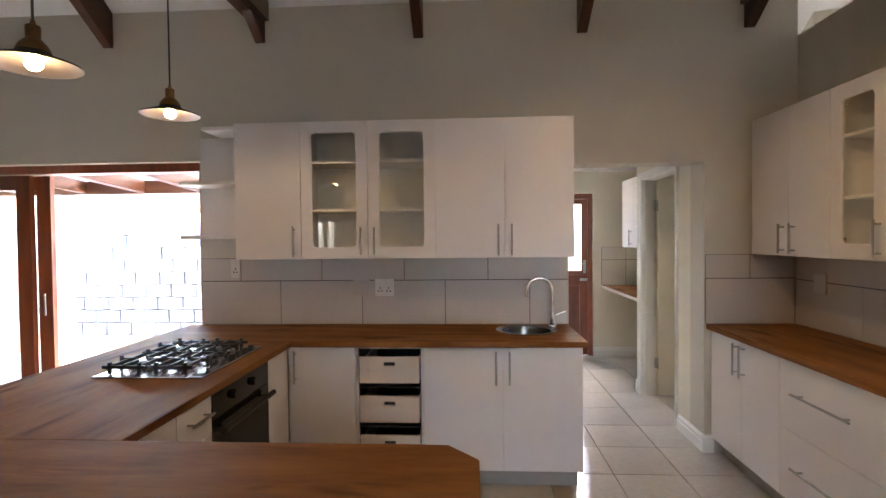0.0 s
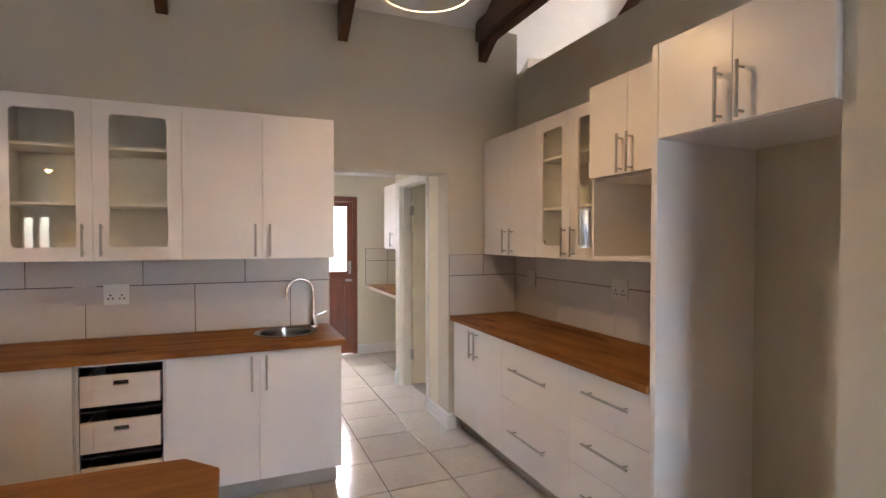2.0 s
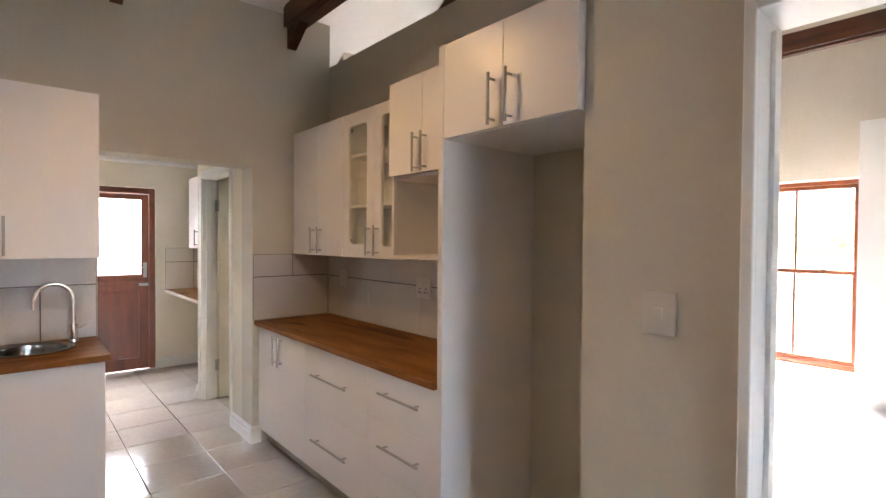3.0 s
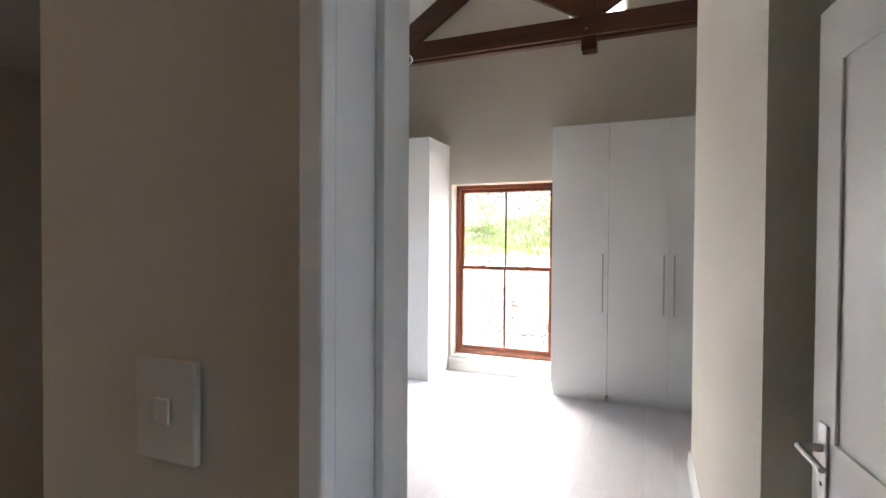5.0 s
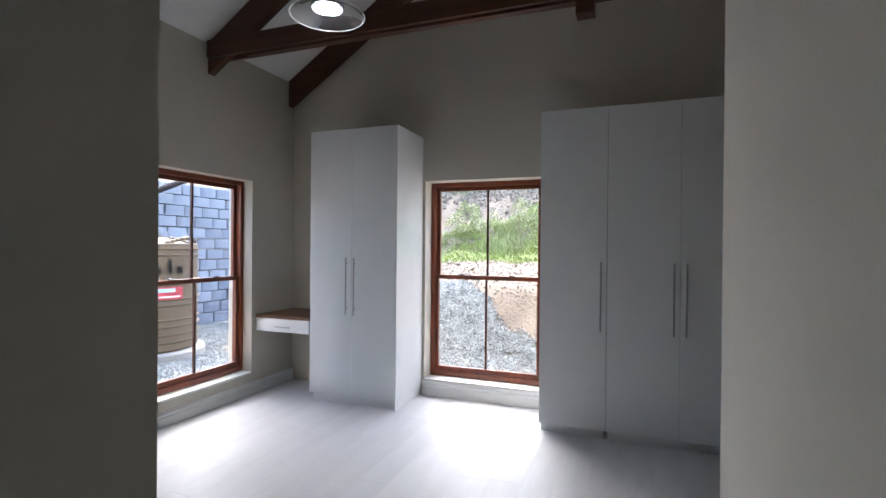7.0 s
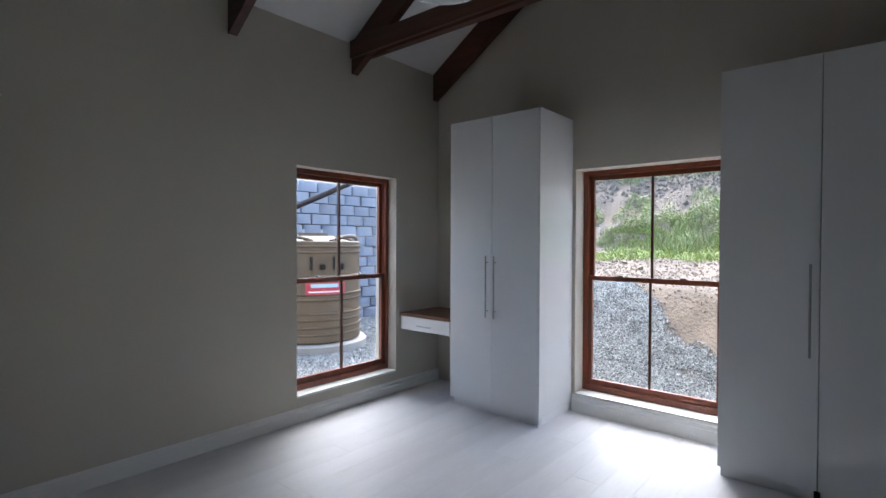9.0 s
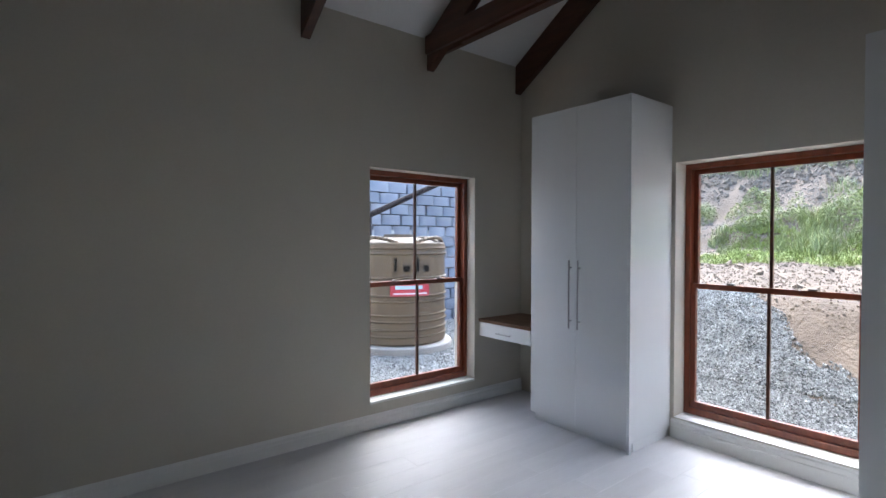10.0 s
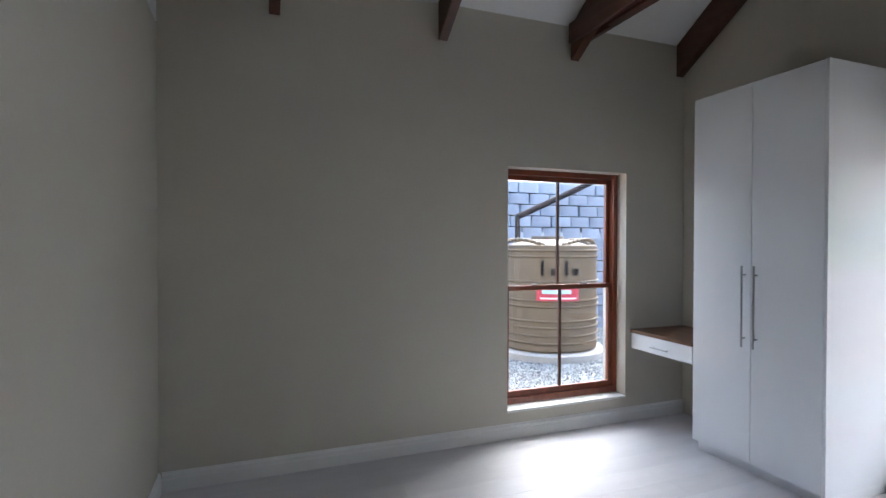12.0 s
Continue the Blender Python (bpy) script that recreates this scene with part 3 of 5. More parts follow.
b_draw = thing("base_cabinet", east(-1.752), "white base cabinet with a drawer, under the hob run", "cabinet", "kitchen base cabinets")
carcass(b_draw, 0.257, 0.56, BZ0, BZ1)
slab_door(b_draw, 0, 0.257, 0.69, BZ1, (0.135, 0.79), 0.16, upright=False)
slab_door(b_draw, 0, 0.257, BZ0, 0.69, (0.04, 0.55), 0.16)
plinth(b_draw, 0.257)
b_end = thing("base_cabinet", east(-2.10), "white base cabinet in the counter's inner corner", "cabinet", "kitchen base cabinets")
carcass(b_end, 0.346, 0.56, BZ0, BZ1)
slab_door(b_end, 0, 0.346, BZ0, BZ1)
plinth(b_end, 0.346)
b_back = thing("counter_back_panel", pose(-4.26, 0, 0), "white panel closing the back of the peninsula", "panel")
part("panel", box((0, -2.70, 0.0), (0.02, -0.005, BZ1)), MELAMINE, b_back)
b_bar = thing("bar_support", pose(0, 0, 0), "white support panel under the breakfast bar", "panel")
part("panel", box((-4.238, -2.135, 0.0), (-2.42, -2.115, BZ1), 0.001), MELAMINE, b_bar)
part("end_panel", box((-2.42, -2.45, 0.0), (-2.40, -2.115, BZ1), 0.001), MELAMINE, b_bar)

# worktop in three lengths, the sink length with a round cut-out
def bore(ob, centre, radius):
    """Cuts a round hole through a slab."""
    cut = new("cutter", mesh_of("cutter", rod((*centre, 0.7), (*centre, 1.1), radius, seg=64)))
    md = ob.modifiers.new("bore", "BOOLEAN")
    md.operation, md.object, md.solver = "DIFFERENCE", cut, "EXACT"
    bpy.context.view_layer.update()
    me = bpy.data.meshes.new_from_object(ob.evaluated_get(bpy.context.evaluated_depsgraph_get()))
    ob.modifiers.clear()
    ob.data = me
    bpy.data.objects.remove(cut)
worktop = thing("worktop", pose(0, 0, 0), "oiled orange-brown wooden worktop with breakfast bar", "worktop")
bore(part("sink_length", box((-4.30, -0.615, 0.866), (-1.56, -0.002, 0.900), 0.003), COUNTER, worktop), (-1.878, -0.232), 0.170)
part("hob_length", box((-4.30, -2.0885, 0.866), (-3.338, -0.6155, 0.900), 0.003), COUNTER_Y, worktop)
bar = [(-4.30, -2.089), (-4.30, -2.72), (-2.34, -2.72), (-2.225, -2.62), (-2.225, -2.19), (-2.315, -2.092), (-2.40, -2.089)]
part("breakfast_bar", prism(bar, 2, 0.866, 0.900, 0.003), COUNTER, worktop, "breakfast bar end with clipped corners")

# gas hob
hob = thing("gas_hob", pose(-3.715, -1.10, 0.900), "steel four-burner gas hob with black iron grates", "hob")
part("plate", box((-0.245, -0.325, 0.0), (0.270, 0.325, 0.010), 0.004), STEEL, hob, "stainless steel hob plate")
for bx, by, r in ((-0.12, -0.16, 0.05), (-0.12, 0.16, 0.042), (0.105, -0.16, 0.036), (0.105, 0.16, 0.05)):
    b = part("burner", lathe([(0, 0.012), (r * 1.15, 0.012), (r * 1.15, 0.020), (r * 0.95, 0.026), (0, 0.026)], 28, (bx, by, 0)), STEEL, hob, "aluminium burner ring")
    part("cap", lathe([(0, 0.0265), (r * 0.85, 0.0265), (r * 0.85, 0.036), (r * 0.5, 0.039), (0, 0.039)], 28, (bx, by, 0)), IRON, b, "black burner cap")
for bx in (-0.12, 0.10):
    bm = bmesh.new()
    for x in (bx - 0.07, bx + 0.07):
        box((x - 0.007, -0.285, 0.036), (x + 0.007, 0.285, 0.052), 0.002, bm)
        for y in (-0.285, -0.01, 0.271):
            box((x - 0.008, y, 0.012), (x + 0.008, y + 0.014, 0.064), 0.002, bm)
    for y in (-0.285, 0.0, 0.271):
        box((bx - 0.105, y, 0.034), (bx + 0.105, y + 0.014, 0.050), 0.002, bm)
    for by in (-0.15, 0.15):
        for dx in (1, -1):
            x0, x1 = sorted((bx + dx * 0.025, bx + dx * 0.105))
            box((x0, by - 0.006, 0.038), (x1, by + 0.006, 0.056), 0.002, bm)
            x0 = bx + dx * 0.105
            box((x0 - 0.007, by - 0.007, 0.012), (x0 + 0.007, by + 0.007, 0.066), 0.002, bm)
        for dy in (1, -1):
            y0, y1 = sorted((by + dy * 0.03, by + dy * 0.135))
            box((bx - 0.006, y0, 0.038), (bx + 0.006, y1, 0.056), 0.002, bm)
    part("grate", bm, IRON, hob, "black cast-iron grate")
for i in range(4):
    part("knob", rod((0.240, 0.02 + i * 0.075, 0.010), (0.240, 0.02 + i * 0.075, 0.034), 0.018, 0.015, 20), DARKPLASTIC, hob, "black control knob")

# sink and tap
sink = thing("round_sink", pose(-1.878, -0.232, 0.900), "round stainless steel sink let into the worktop", "sink")
part("rim", lathe([(0.169, -0.002), (0.169, 0.001), (0.197, 0.001), (0.200, 0.005), (0.186, 0.008), (0.169, 0.005), (0.161, -0.002), (0.169, -0.002)], 64), SINKSTEEL, sink, "polished steel rim")
part("bowl", lathe([(0.1615, -0.002), (0.158, -0.03), (0.148, -0.11), (0.12, -0.145), (0.045, -0.155), (0, -0.156)], 64), SINKSTEEL, sink, "steel bowl")
part("drain", lathe([(0.042, -0.1535), (0.042, -0.150), (0.03, -0.152), (0, -0.1525)], 28), CHROME, sink, "chrome drain")
tap = thing("mixer_tap", pose(-1.680, -0.085, 0.900), "chrome swan-neck mixer tap behind the sink", "tap")
bm = rod((0, 0, 0), (0, 0, 0.012), 0.028, 0.026, 24)
rod((0, 0, 0.012), (0, 0, 0.10), 0.023, 0.021, 24, bm)
part("body", bm, CHROME, tap)
pts = [Vector((0, 0, 0.10)), Vector((0, 0, 0.24))]
for i in range(1, 25):
    a = math.pi * i / 24 * 1.02
    pts.append(Vector((-0.090 + 0.090 * math.cos(a), 0, 0.24 + 0.095 * math.sin(a))))
pts.append(pts[-1] + Vector((-0.002, 0, -0.035)))
bm = tube(pts, 0.0115)
part("spout", bm, CHROME, tap, "curved chrome spout")
part("lever", rod((0.015, 0, 0.075), (0.085, 0, 0.105), 0.006, 0.005), CHROME, tap, "chrome lever")

# ---- kitchen: units on the east wall, facing west ----
def west(y, x):
    return pose(x, y, 0, 0, 0, -90)
e1 = thing("base_cabinet", west(-0.03, -0.585), "white two-door base cabinet against the partition", "cabinet", "kitchen base cabinets")
carcass(e1, 0.766, 0.58, BZ0, BZ1)
slab_door(e1, 0, 0.383, BZ0, BZ1, (0.345, 0.745), 0.20)
slab_door(e1, 0.383, 0.766, BZ0, BZ1, (0.421, 0.745), 0.20)
plinth(e1, 0.766)
e2 = thing("drawer_cabinet", west(-0.796, -0.585), "white base cabinet with two deep drawers", "cabinet", "kitchen base cabinets")
carcass(e2, 0.716, 0.58, BZ0, BZ1)
slab_door(e2, 0, 0.716, 0.49, BZ1, (0.345, 0.70), 0.40, upright=False)
slab_door(e2, 0, 0.716, BZ0, 0.49, (0.345, 0.315), 0.40, upright=False)
plinth(e2, 0.716)
e3 = thing("drawer_cabinet", west(-1.512, -0.585), "white base cabinet with three drawers", "cabinet", "kitchen base cabinets")
carcass(e3, 0.550, 0.58, BZ0, BZ1)
for z0, z1, zh in ((0.616, BZ1, 0.762), (0.366, 0.616, 0.505), (BZ0, 0.366, 0.25)):
    slab_door(e3, 0, 0.550, z0, z1, (0.30, zh), 0.31, upright=False)
plinth(e3, 0.550)
solo("worktop", box((-0.61, -2.064, 0.866), (-0.002, -0.003, 0.900), 0.004), COUNTER_Y, "oiled reddish-brown wooden worktop along the partition", "worktop")

eu1 = thing("wall_cabinet", west(-0.045, -0.325), "white two-door wall cabinet on the partition", "cabinet", "kitchen wall cabinets")
carcass(eu1, 0.74, 0.324, UZ0, UZ1)
slab_door(eu1, 0, 0.395, UZ0, UZ1, (0.350, 1.495), 0.18)
slab_door(eu1, 0.395, 0.74, UZ0, UZ1, (0.452, 1.495), 0.18)
eu2 = thing("wall_cabinet", west(-0.786, -0.325), "white wall cabinet with two glazed doors", "cabinet", "kitchen wall cabinets")
carcass(eu2, 0.682, 0.324, UZ0, UZ1, shelves=(1.70, 2.02))
glass_door(eu2, 0, 0.376, UZ0, UZ1, (0.336, 1.495), rail=0.082)
glass_door(eu2, 0.376, 0.682, UZ0, UZ1, (0.424, 1.495), rail=0.074)
eu3 = thing("wall_cabinet", west(-1.469, -0.43), "white wall cabinet with an open microwave niche", "cabinet", "kitchen wall cabinets")
carcass(eu3, 0.594, 0.428, 1.402, 2.318, shelves=(1.816,))
slab_door(eu3, 0, 0.280, 1.832, 2.318, (0.245, 1.93), 0.19)
slab_door(eu3, 0.280, 0.594, 1.832, 2.318, (0.312, 1.93), 0.19)
fr = thing("fridge_surround", west(-2.065, -0.59), "tall white fridge surround, empty, with doors on top", "cabinet")
part("side_panel", box((0, 0.0, 0.0), (0.030, 0.588, 2.306), 0.0015), MELAMINE, fr)
part("top_panel", box((0.030, 0.02, 2.290), (0.682, 0.588, 2.306)), MELAMINE, fr)
part("floor_panel", box((0.030, 0.02, 1.918), (0.682, 0.588, 1.934)), MELAMINE, fr)
part("back_panel", box((0.030, 0.580, 1.934), (0.682, 0.588, 2.290)), INSIDE, fr)
part("side_panel", box((0.666, 0.02, 1.934), (0.682, 0.58, 2.290)), MELAMINE, fr)
slab_door(fr, 0.032, 0.360, 1.918, 2.306, (0.318, 2.02), 0.19)
slab_door(fr, 0.360, 0.684, 1.918, 2.306, (0.402, 2.02), 0.19)


# ---- sockets and switches; plates face -y before turning ----
def plate(m, w, h, label, rockers=1, holes=0, name="wall_switch", mat=None):
    mat = mat or PLATE
    t = thing(name, m, label, "socket" if holes else "switch", "wall plates")
    part("face_plate", box((-w / 2, -0.011, -h / 2), (w / 2, 0.0, h / 2), 0.003), mat, t)
    for i in range(rockers):
        x = (i - (rockers - 1) / 2) * w * 0.36
        z = h * 0.27 if holes else 0
        part("rocker", box((x - w * 0.13, -0.016, z - h * 0.12), (x + w * 0.13, -0.0105, z + h * 0.12), 0.002), mat, t)
    for i in range(holes):
        x = (i - (holes - 1) / 2) * w * 0.45
        for dx, dz in ((0, 0.012), (-0.012, -0.010), (0.012, -0.010)):
            part("pin_hole", rod((x + dx, -0.0125, dz - h * 0.12), (x + dx, -0.0100, dz - h * 0.12), 0.0055), DARKPLASTIC, t)
    return t
plate(pose(-2.864, -0.011, 1.168), 0.135, 0.125, "white double socket on the tiled splashback", 2, 2, "wall_socket", PLASTIC)
plate(pose(-3.03, -0.011, 1.166), 0.115, 0.115, "white blank plate on the tiled splashback", 0, 0, "blank_plate", WTILE)
plate(pose(-3.957, -0.011, 1.312), 0.068, 0.135, "narrow white socket below the wall cabinet", 1, 1, "wall_socket")
plate(pose(-0.011, -0.262, 1.20, 0, 0, -90), 0.115, 0.125, "white blank plate on the partition tiles", 0, 0, "blank_plate")
plate(pose(-0.011, -1.25, 1.20, 0, 0, -90), 0.135, 0.125, "white double socket on the partition tiles", 2, 2, "wall_socket")
plate(pose(-0.561, -3.006, 1.30, 0, 0, -90), 0.098, 0.125, "pale light switch beside the bedroom door", 1, 0, mat=CREAMPLASTIC)
plate(pose(-0.05, -2.7515, 1.20, 0, 0, 180), 0.09, 0.12, "white socket inside the fridge niche", 1, 1, "wall_socket")


# ---- pendants ----
def dark_pendant(x, y, z):
    t = thing("pendant_lamp", pose(x, y, z), "dark enamel pendant with brass holder, bulb lit", "pendant lamp", "bar pendants")
    top = 3.31 - (y - 0.2) * PITCH - z
    part("cord", rod((0, 0, 0.132), (0, 0, top - 0.02), 0.004, seg=8), DARKPLASTIC, t, "black cord")
    part("shade", lathe([(0.131, -0.002), (0.127, 0.003), (0.055, 0.030), (0.042, 0.046), (0.040, 0.045), (0.053, 0.028), (0.127, 0.0005)], 48), SHADE, t, "wide flat dark enamel shade")
    part("lining", lathe([(0.129, -0.003), (0.127, 0.0), (0.053, 0.0275), (0.038, 0.0446), (0.036, 0.0442), (0.051, 0.0250), (0.126, -0.0022), (0.129, -0.003)], 48), SHADEIN, t, "pale grey enamel inside of the shade")
    part("holder", lathe([(0.046, 0.036), (0.047, 0.043), (0.040, 0.060), (0.025, 0.078), (0.020, 0.082), (0.021, 0.118), (0.019, 0.122), (0.009, 0.126), (0.006, 0.140), (0, 0.140)], 28), BRASS, t, "aged brass bulb holder")
    part("bulb", lathe([(0, -0.018), (0.013, -0.015), (0.023, -0.004), (0.0245, 0.006), (0.019, 0.026), (0.013, 0.055), (0, 0.058)], 24), BULB, t, "glowing warm bulb")
    part("ceiling_cup", lathe([(0, top), (0.045, top), (0.045, top - 0.03), (0.01, top - 0.05), (0, top - 0.05)], 24), SHADE, t)
    return t
dark_pendant(-3.675, -1.24, 2.124)
dark_pendant(-3.605, -2.07, 2.075)


def glass_pendant(x, y, z, bulb, k=1.0):
    t = thing("pendant_lamp", pose(x, y, z), "brushed steel pendant with a clear glass brim, lit", "pendant lamp", "glass-brim pendants")
    top = 3.31 - (y - 0.2) * PITCH - z
    part("stem", rod((0, 0, 0.20), (0, 0, top - 0.02), 0.005, seg=8), STEEL, t, "thin steel stem")
    part("cap", lathe([(0.0, 0.215), (0.022, 0.21), (0.026, 0.15), (0.04, 0.125), (0.075, 0.085), (0.092, 0.035), (0.094, 0.0), (0.088, 0.0), (0.086, 0.03), (0.07, 0.08), (0, 0.11)], 44), STEEL, t, "brushed steel bell")
    g = part("glass_brim", lathe([(0.095, 0.022), (0.15 * k, 0.004), (0.205 * k, -0.030), (0.212 * k, -0.036), (0.208 * k, -0.042), (0.148 * k, -0.004), (0.096, 0.014)], 56), CABGLASS, t, "clear glass brim")
    g.visible_shadow = False
    # White colour on this ring stands in for lamplight caught in the glass edge.
    part("rim", lathe([(0.212 * k, -0.035), (0.216 * k, -0.039), (0.212 * k, -0.043), (0.208 * k, -0.039), (0.212 * k, -0.035)], 56), WHITE, t, "glass edge coloured white as if lit")
    part("bulb", lathe([(0, -0.004), (0.05, -0.001), (0.068, 0.008), (0.066, 0.02), (0, 0.03)], 36), bulb, t, "glowing white lamp")
    part("ceiling_cup", lathe([(0, top), (0.05, top), (0.05, top - 0.03), (0.01, top - 0.05), (0, top - 0.05)], 24), STEEL, t)
    return t
glass_pendant(2.25, -1.73, 2.87, BULBW)
glass_pendant(-1.417, -1.626, 2.611, BULBK, 0.93)

# ---- bedroom doorway ----
door_frame = thing("door_1", pose(0, 0, 0), "white painted bedroom door frame", "door frame", kind="structure")
def lining(parent, x0, x1, y0, y1, ztop, th=0.03):
    part("jamb", box((x0, y1 - th, 0), (x1, y1 - 0.001, ztop), 0.002), WHITE, parent)
    part("jamb", box((x0, y0 + 0.001, 0), (x1, y0 + th, ztop), 0.002), WHITE, parent)
    part("head", box((x0, y0 + th, ztop - th), (x1, y1 - th, ztop - 0.001), 0.002), WHITE, parent)
lining(door_frame, -0.568, -0.398, -4.085, -3.228, 2.078, 0.018)
for x0, x1 in ((-0.590, -0.561), (-0.419, -0.404)):
    part("architrave", box((x0, -3.2455, 0), (x1, -3.217, 2.10), 0.004), WHITE, door_frame)
    part("architrave", box((x0, -4.105, 0), (x1, -4.0675, 2.10), 0.004), WHITE, door_frame)
    part("architrave", box((x0, -4.0675, 2.0605), (x1, -3.2455, 2.10), 0.004), WHITE, door_frame)
part("stop", box((-0.489, -3.259, 0), (-0.457, -3.2465, 2.035), 0.002), WHITE, door_frame)
# thin black strip in the corner beside the stop
part("black_strip", box((-0.4565, -3.254, 0), (-0.4485, -3.2465, 2.035), 0.001), DARKPLASTIC, door_frame, "thin black strip along the door stop")

leaf = thing("bedroom_door", pose(-0.388, -4.040, 0.008, 0, 0, 7.2), "white panelled bedroom door standing open", "door")
part("leaf", box((0, 0.0, 0), (0.80, 0.04, 2.02), 0.002), WHITE, leaf)
for x0, x1, z0, z1 in ((0.10, 0.37, 0.15, 0.85), (0.43, 0.70, 0.15, 0.85), (0.10, 0.37, 1.05, 1.9), (0.43, 0.70, 1.05, 1.9)):
    for bx in ((x0, x1, z0, z0 + 0.02), (x0, x1, z1 - 0.02, z1), (x0, x0 + 0.02, z0 + 0.02, z1 - 0.02), (x1 - 0.02, x1, z0 + 0.02, z1 - 0.02)):
        part("moulding", box((bx[0], 0.0405, bx[2]), (bx[1], 0.047, bx[3]), 0.002), WHITE, leaf)
hp = part("handle_plate", box((0.715, 0.0405, 0.93), (0.755, 0.048, 1.10), 0.003), BRUSHED, leaf, "steel handle plate")
bm = rod((0.735, 0.048, 1.045), (0.735, 0.092, 1.045), 0.009)
rod((0.735, 0.092, 1.045), (0.62, 0.094, 1.040), 0.009, 0.007, bm=bm)
part("lever", bm, BRUSHED, hp, "steel lever handle")
part("keyhole", rod((0.735, 0.0482, 0.965), (0.735, 0.0495, 0.965), 0.005), DARKPLASTIC, hp)


# ---- sash windows ----
def sash_window(name, m, w, h, meet, label):
    """Mahogany double sash in an opening; local x across, y outwards, z up from the sill."""
    t = thing(name, m, label, "window", kind="structure")
    fw = 0.042
    part("window_frame", holed(1, 0.0, 0.10, 0.001, w - 0.001, 0.001, h - 0.001, [(fw, w - fw, fw + 0.01, h - fw)]), MAHOG, t, "varnished mahogany outer frame")
    for nm, y, z0, z1 in (("lower_sash", 0.018, fw + 0.011, meet + 0.022), ("upper_sash", 0.056, meet - 0.022, h - fw - 0.001)):
        s = part(nm, holed(1, y, y + 0.034, fw + 0.002, w - fw - 0.002, z0, z1, [(fw + 0.036, w - fw - 0.036, z0 + (0.048 if nm[0] == "l" else 0.038), z1 - 0.038)]), MAHOG, t, "varnished mahogany sash")
        part("glazing_bar", box((w / 2 - 0.010, y + 0.004, z0 + (0.048 if nm[0] == "l" else 0.038)), (w / 2 + 0.010, y + 0.030, z1 - 0.038), 0.002), TIMBER, s)
        for xa, xb in ((fw + 0.032, w / 2), (w / 2, w - fw - 0.032)):
            g = part("pane", box((xa, y + 0.015, z0 + 0.034), (xb, y + 0.019, z1 - 0.034)), PANE, s, "clear glass pane")
            g.visible_shadow = False
    for x in (w * 0.28, w * 0.72):
        part("sash_catch", box((x - 0.025, 0.020, meet + 0.0225), (x + 0.025, 0.045, meet + 0.036), 0.003), DARKSTEEL, t, "small dark metal sash catch")
    return t
sash_window("window_1", pose(2.651, 0.31, 0.225), 1.145, 1.914, 0.94, "mahogany sash window, daylit, looking onto the yard")
sash_window("window_2", pose(4.60, -1.421, 0.165, 0, 0, -90), 1.178, 1.988, 1.02, "mahogany sash window, daylit, looking onto the bank")
struct("trim_sill_north", box((2.652, 0.192, 0.2005), (3.795, 0.308, 0.222), 0.003), WHITE, "white plaster window sill", "sill")
struct("trim_sill_east", box((4.436, -2.598, 0.1605), (4.598, -1.422, 0.164)), WHITE, "white plaster window sill", "sill")
gable = thing("window_3", pose(4.55, -2.742, 3.802, 0, 0, -90), "high gable window with a timber frame", "window", kind="structure")
part("window_frame", holed(1, 0, 0.08, 0.001, 0.577, 0.001, 0.945, [(0.03, 0.547, 0.03, 0.915)]), WHITE, gable)
g = part("pane", box((0.026, 0.03, 0.026), (0.551, 0.034, 0.919)), PANE, gable)
g.visible_shadow = False


# ---- wardrobes ----
def wardrobe(y_left, widths, handles, label, toe_left=False):
    w = sum(widths)
    t = thing("wardrobe", pose(3.855, y_left, 0, 0, 0, -90), label, "wardrobe", "bedroom wardrobes")
    H, D = 2.598, 0.584
    part("side_panel", box((0, 0.0195, 0.075), (0.018, D, H)), WARDROBE, t)
    part("side_panel", box((w - 0.018, 0.0 if not toe_left else 0.0195, 0.075), (w, D, H), 0.001), WARDSIDE, t, "glossy white side panel")
    if not toe_left:
        part("side_foot", box((w - 0.018, 0.0, 0.0), (w, 0.03, 0.0745)), WARDROBE, t)
        part("plinth", box((w - 0.028, 0.067, 0), (w - 0.012, D, 0.0745)), WARDROBE, t)
    part("top_panel", box((0.018, 0.0195, H - 0.018), (w - 0.018, D, H)), WARDROBE, t)
    part("bottom_panel", box((0.018, 0.0195, 0.076), (w - 0.018, D, 0.094)), WARDROBE, t)
    part("back_panel", box((0.018, D - 0.006, 0.094), (w - 0.018, D - 0.001, H - 0.018)), WARDROBE, t)
    part("plinth", box((0.012, 0.05, 0), (w - 0.019, 0.066, 0.0745)), WARDROBE, t)
    part("plinth", box((0.012, 0.067, 0), (0.028, D, 0.0745)), WARDROBE, t)
    x = 0
    for i, wd in enumerate(widths):
        last = i == len(widths) - 1
        d = part("door", box((x + 0.0015, 0.0, 0.077), (x + wd - (0.0195 if last and not toe_left else 0.0015), 0.018, H - 0.002), 0.0015), WARDROBE, t)
        if handles[i]:
            bar_handle(d, (x + (0.042 if handles[i] == "l" else wd - 0.042), 0, 1.12), 0.54)
        x += wd
    return t
wardrobe(-0.458, (0.4635, 0.4695), ("r", "l"), "tall white two-door wardrobe between the windows")
wardrobe(-2.683, (0.517,), ("r",), "tall white single-door wardrobe beside the window", True)
wardrobe(-3.202, (0.514, 0.514), ("r", "l"), "tall white two-door wardrobe along the gable wall", True)

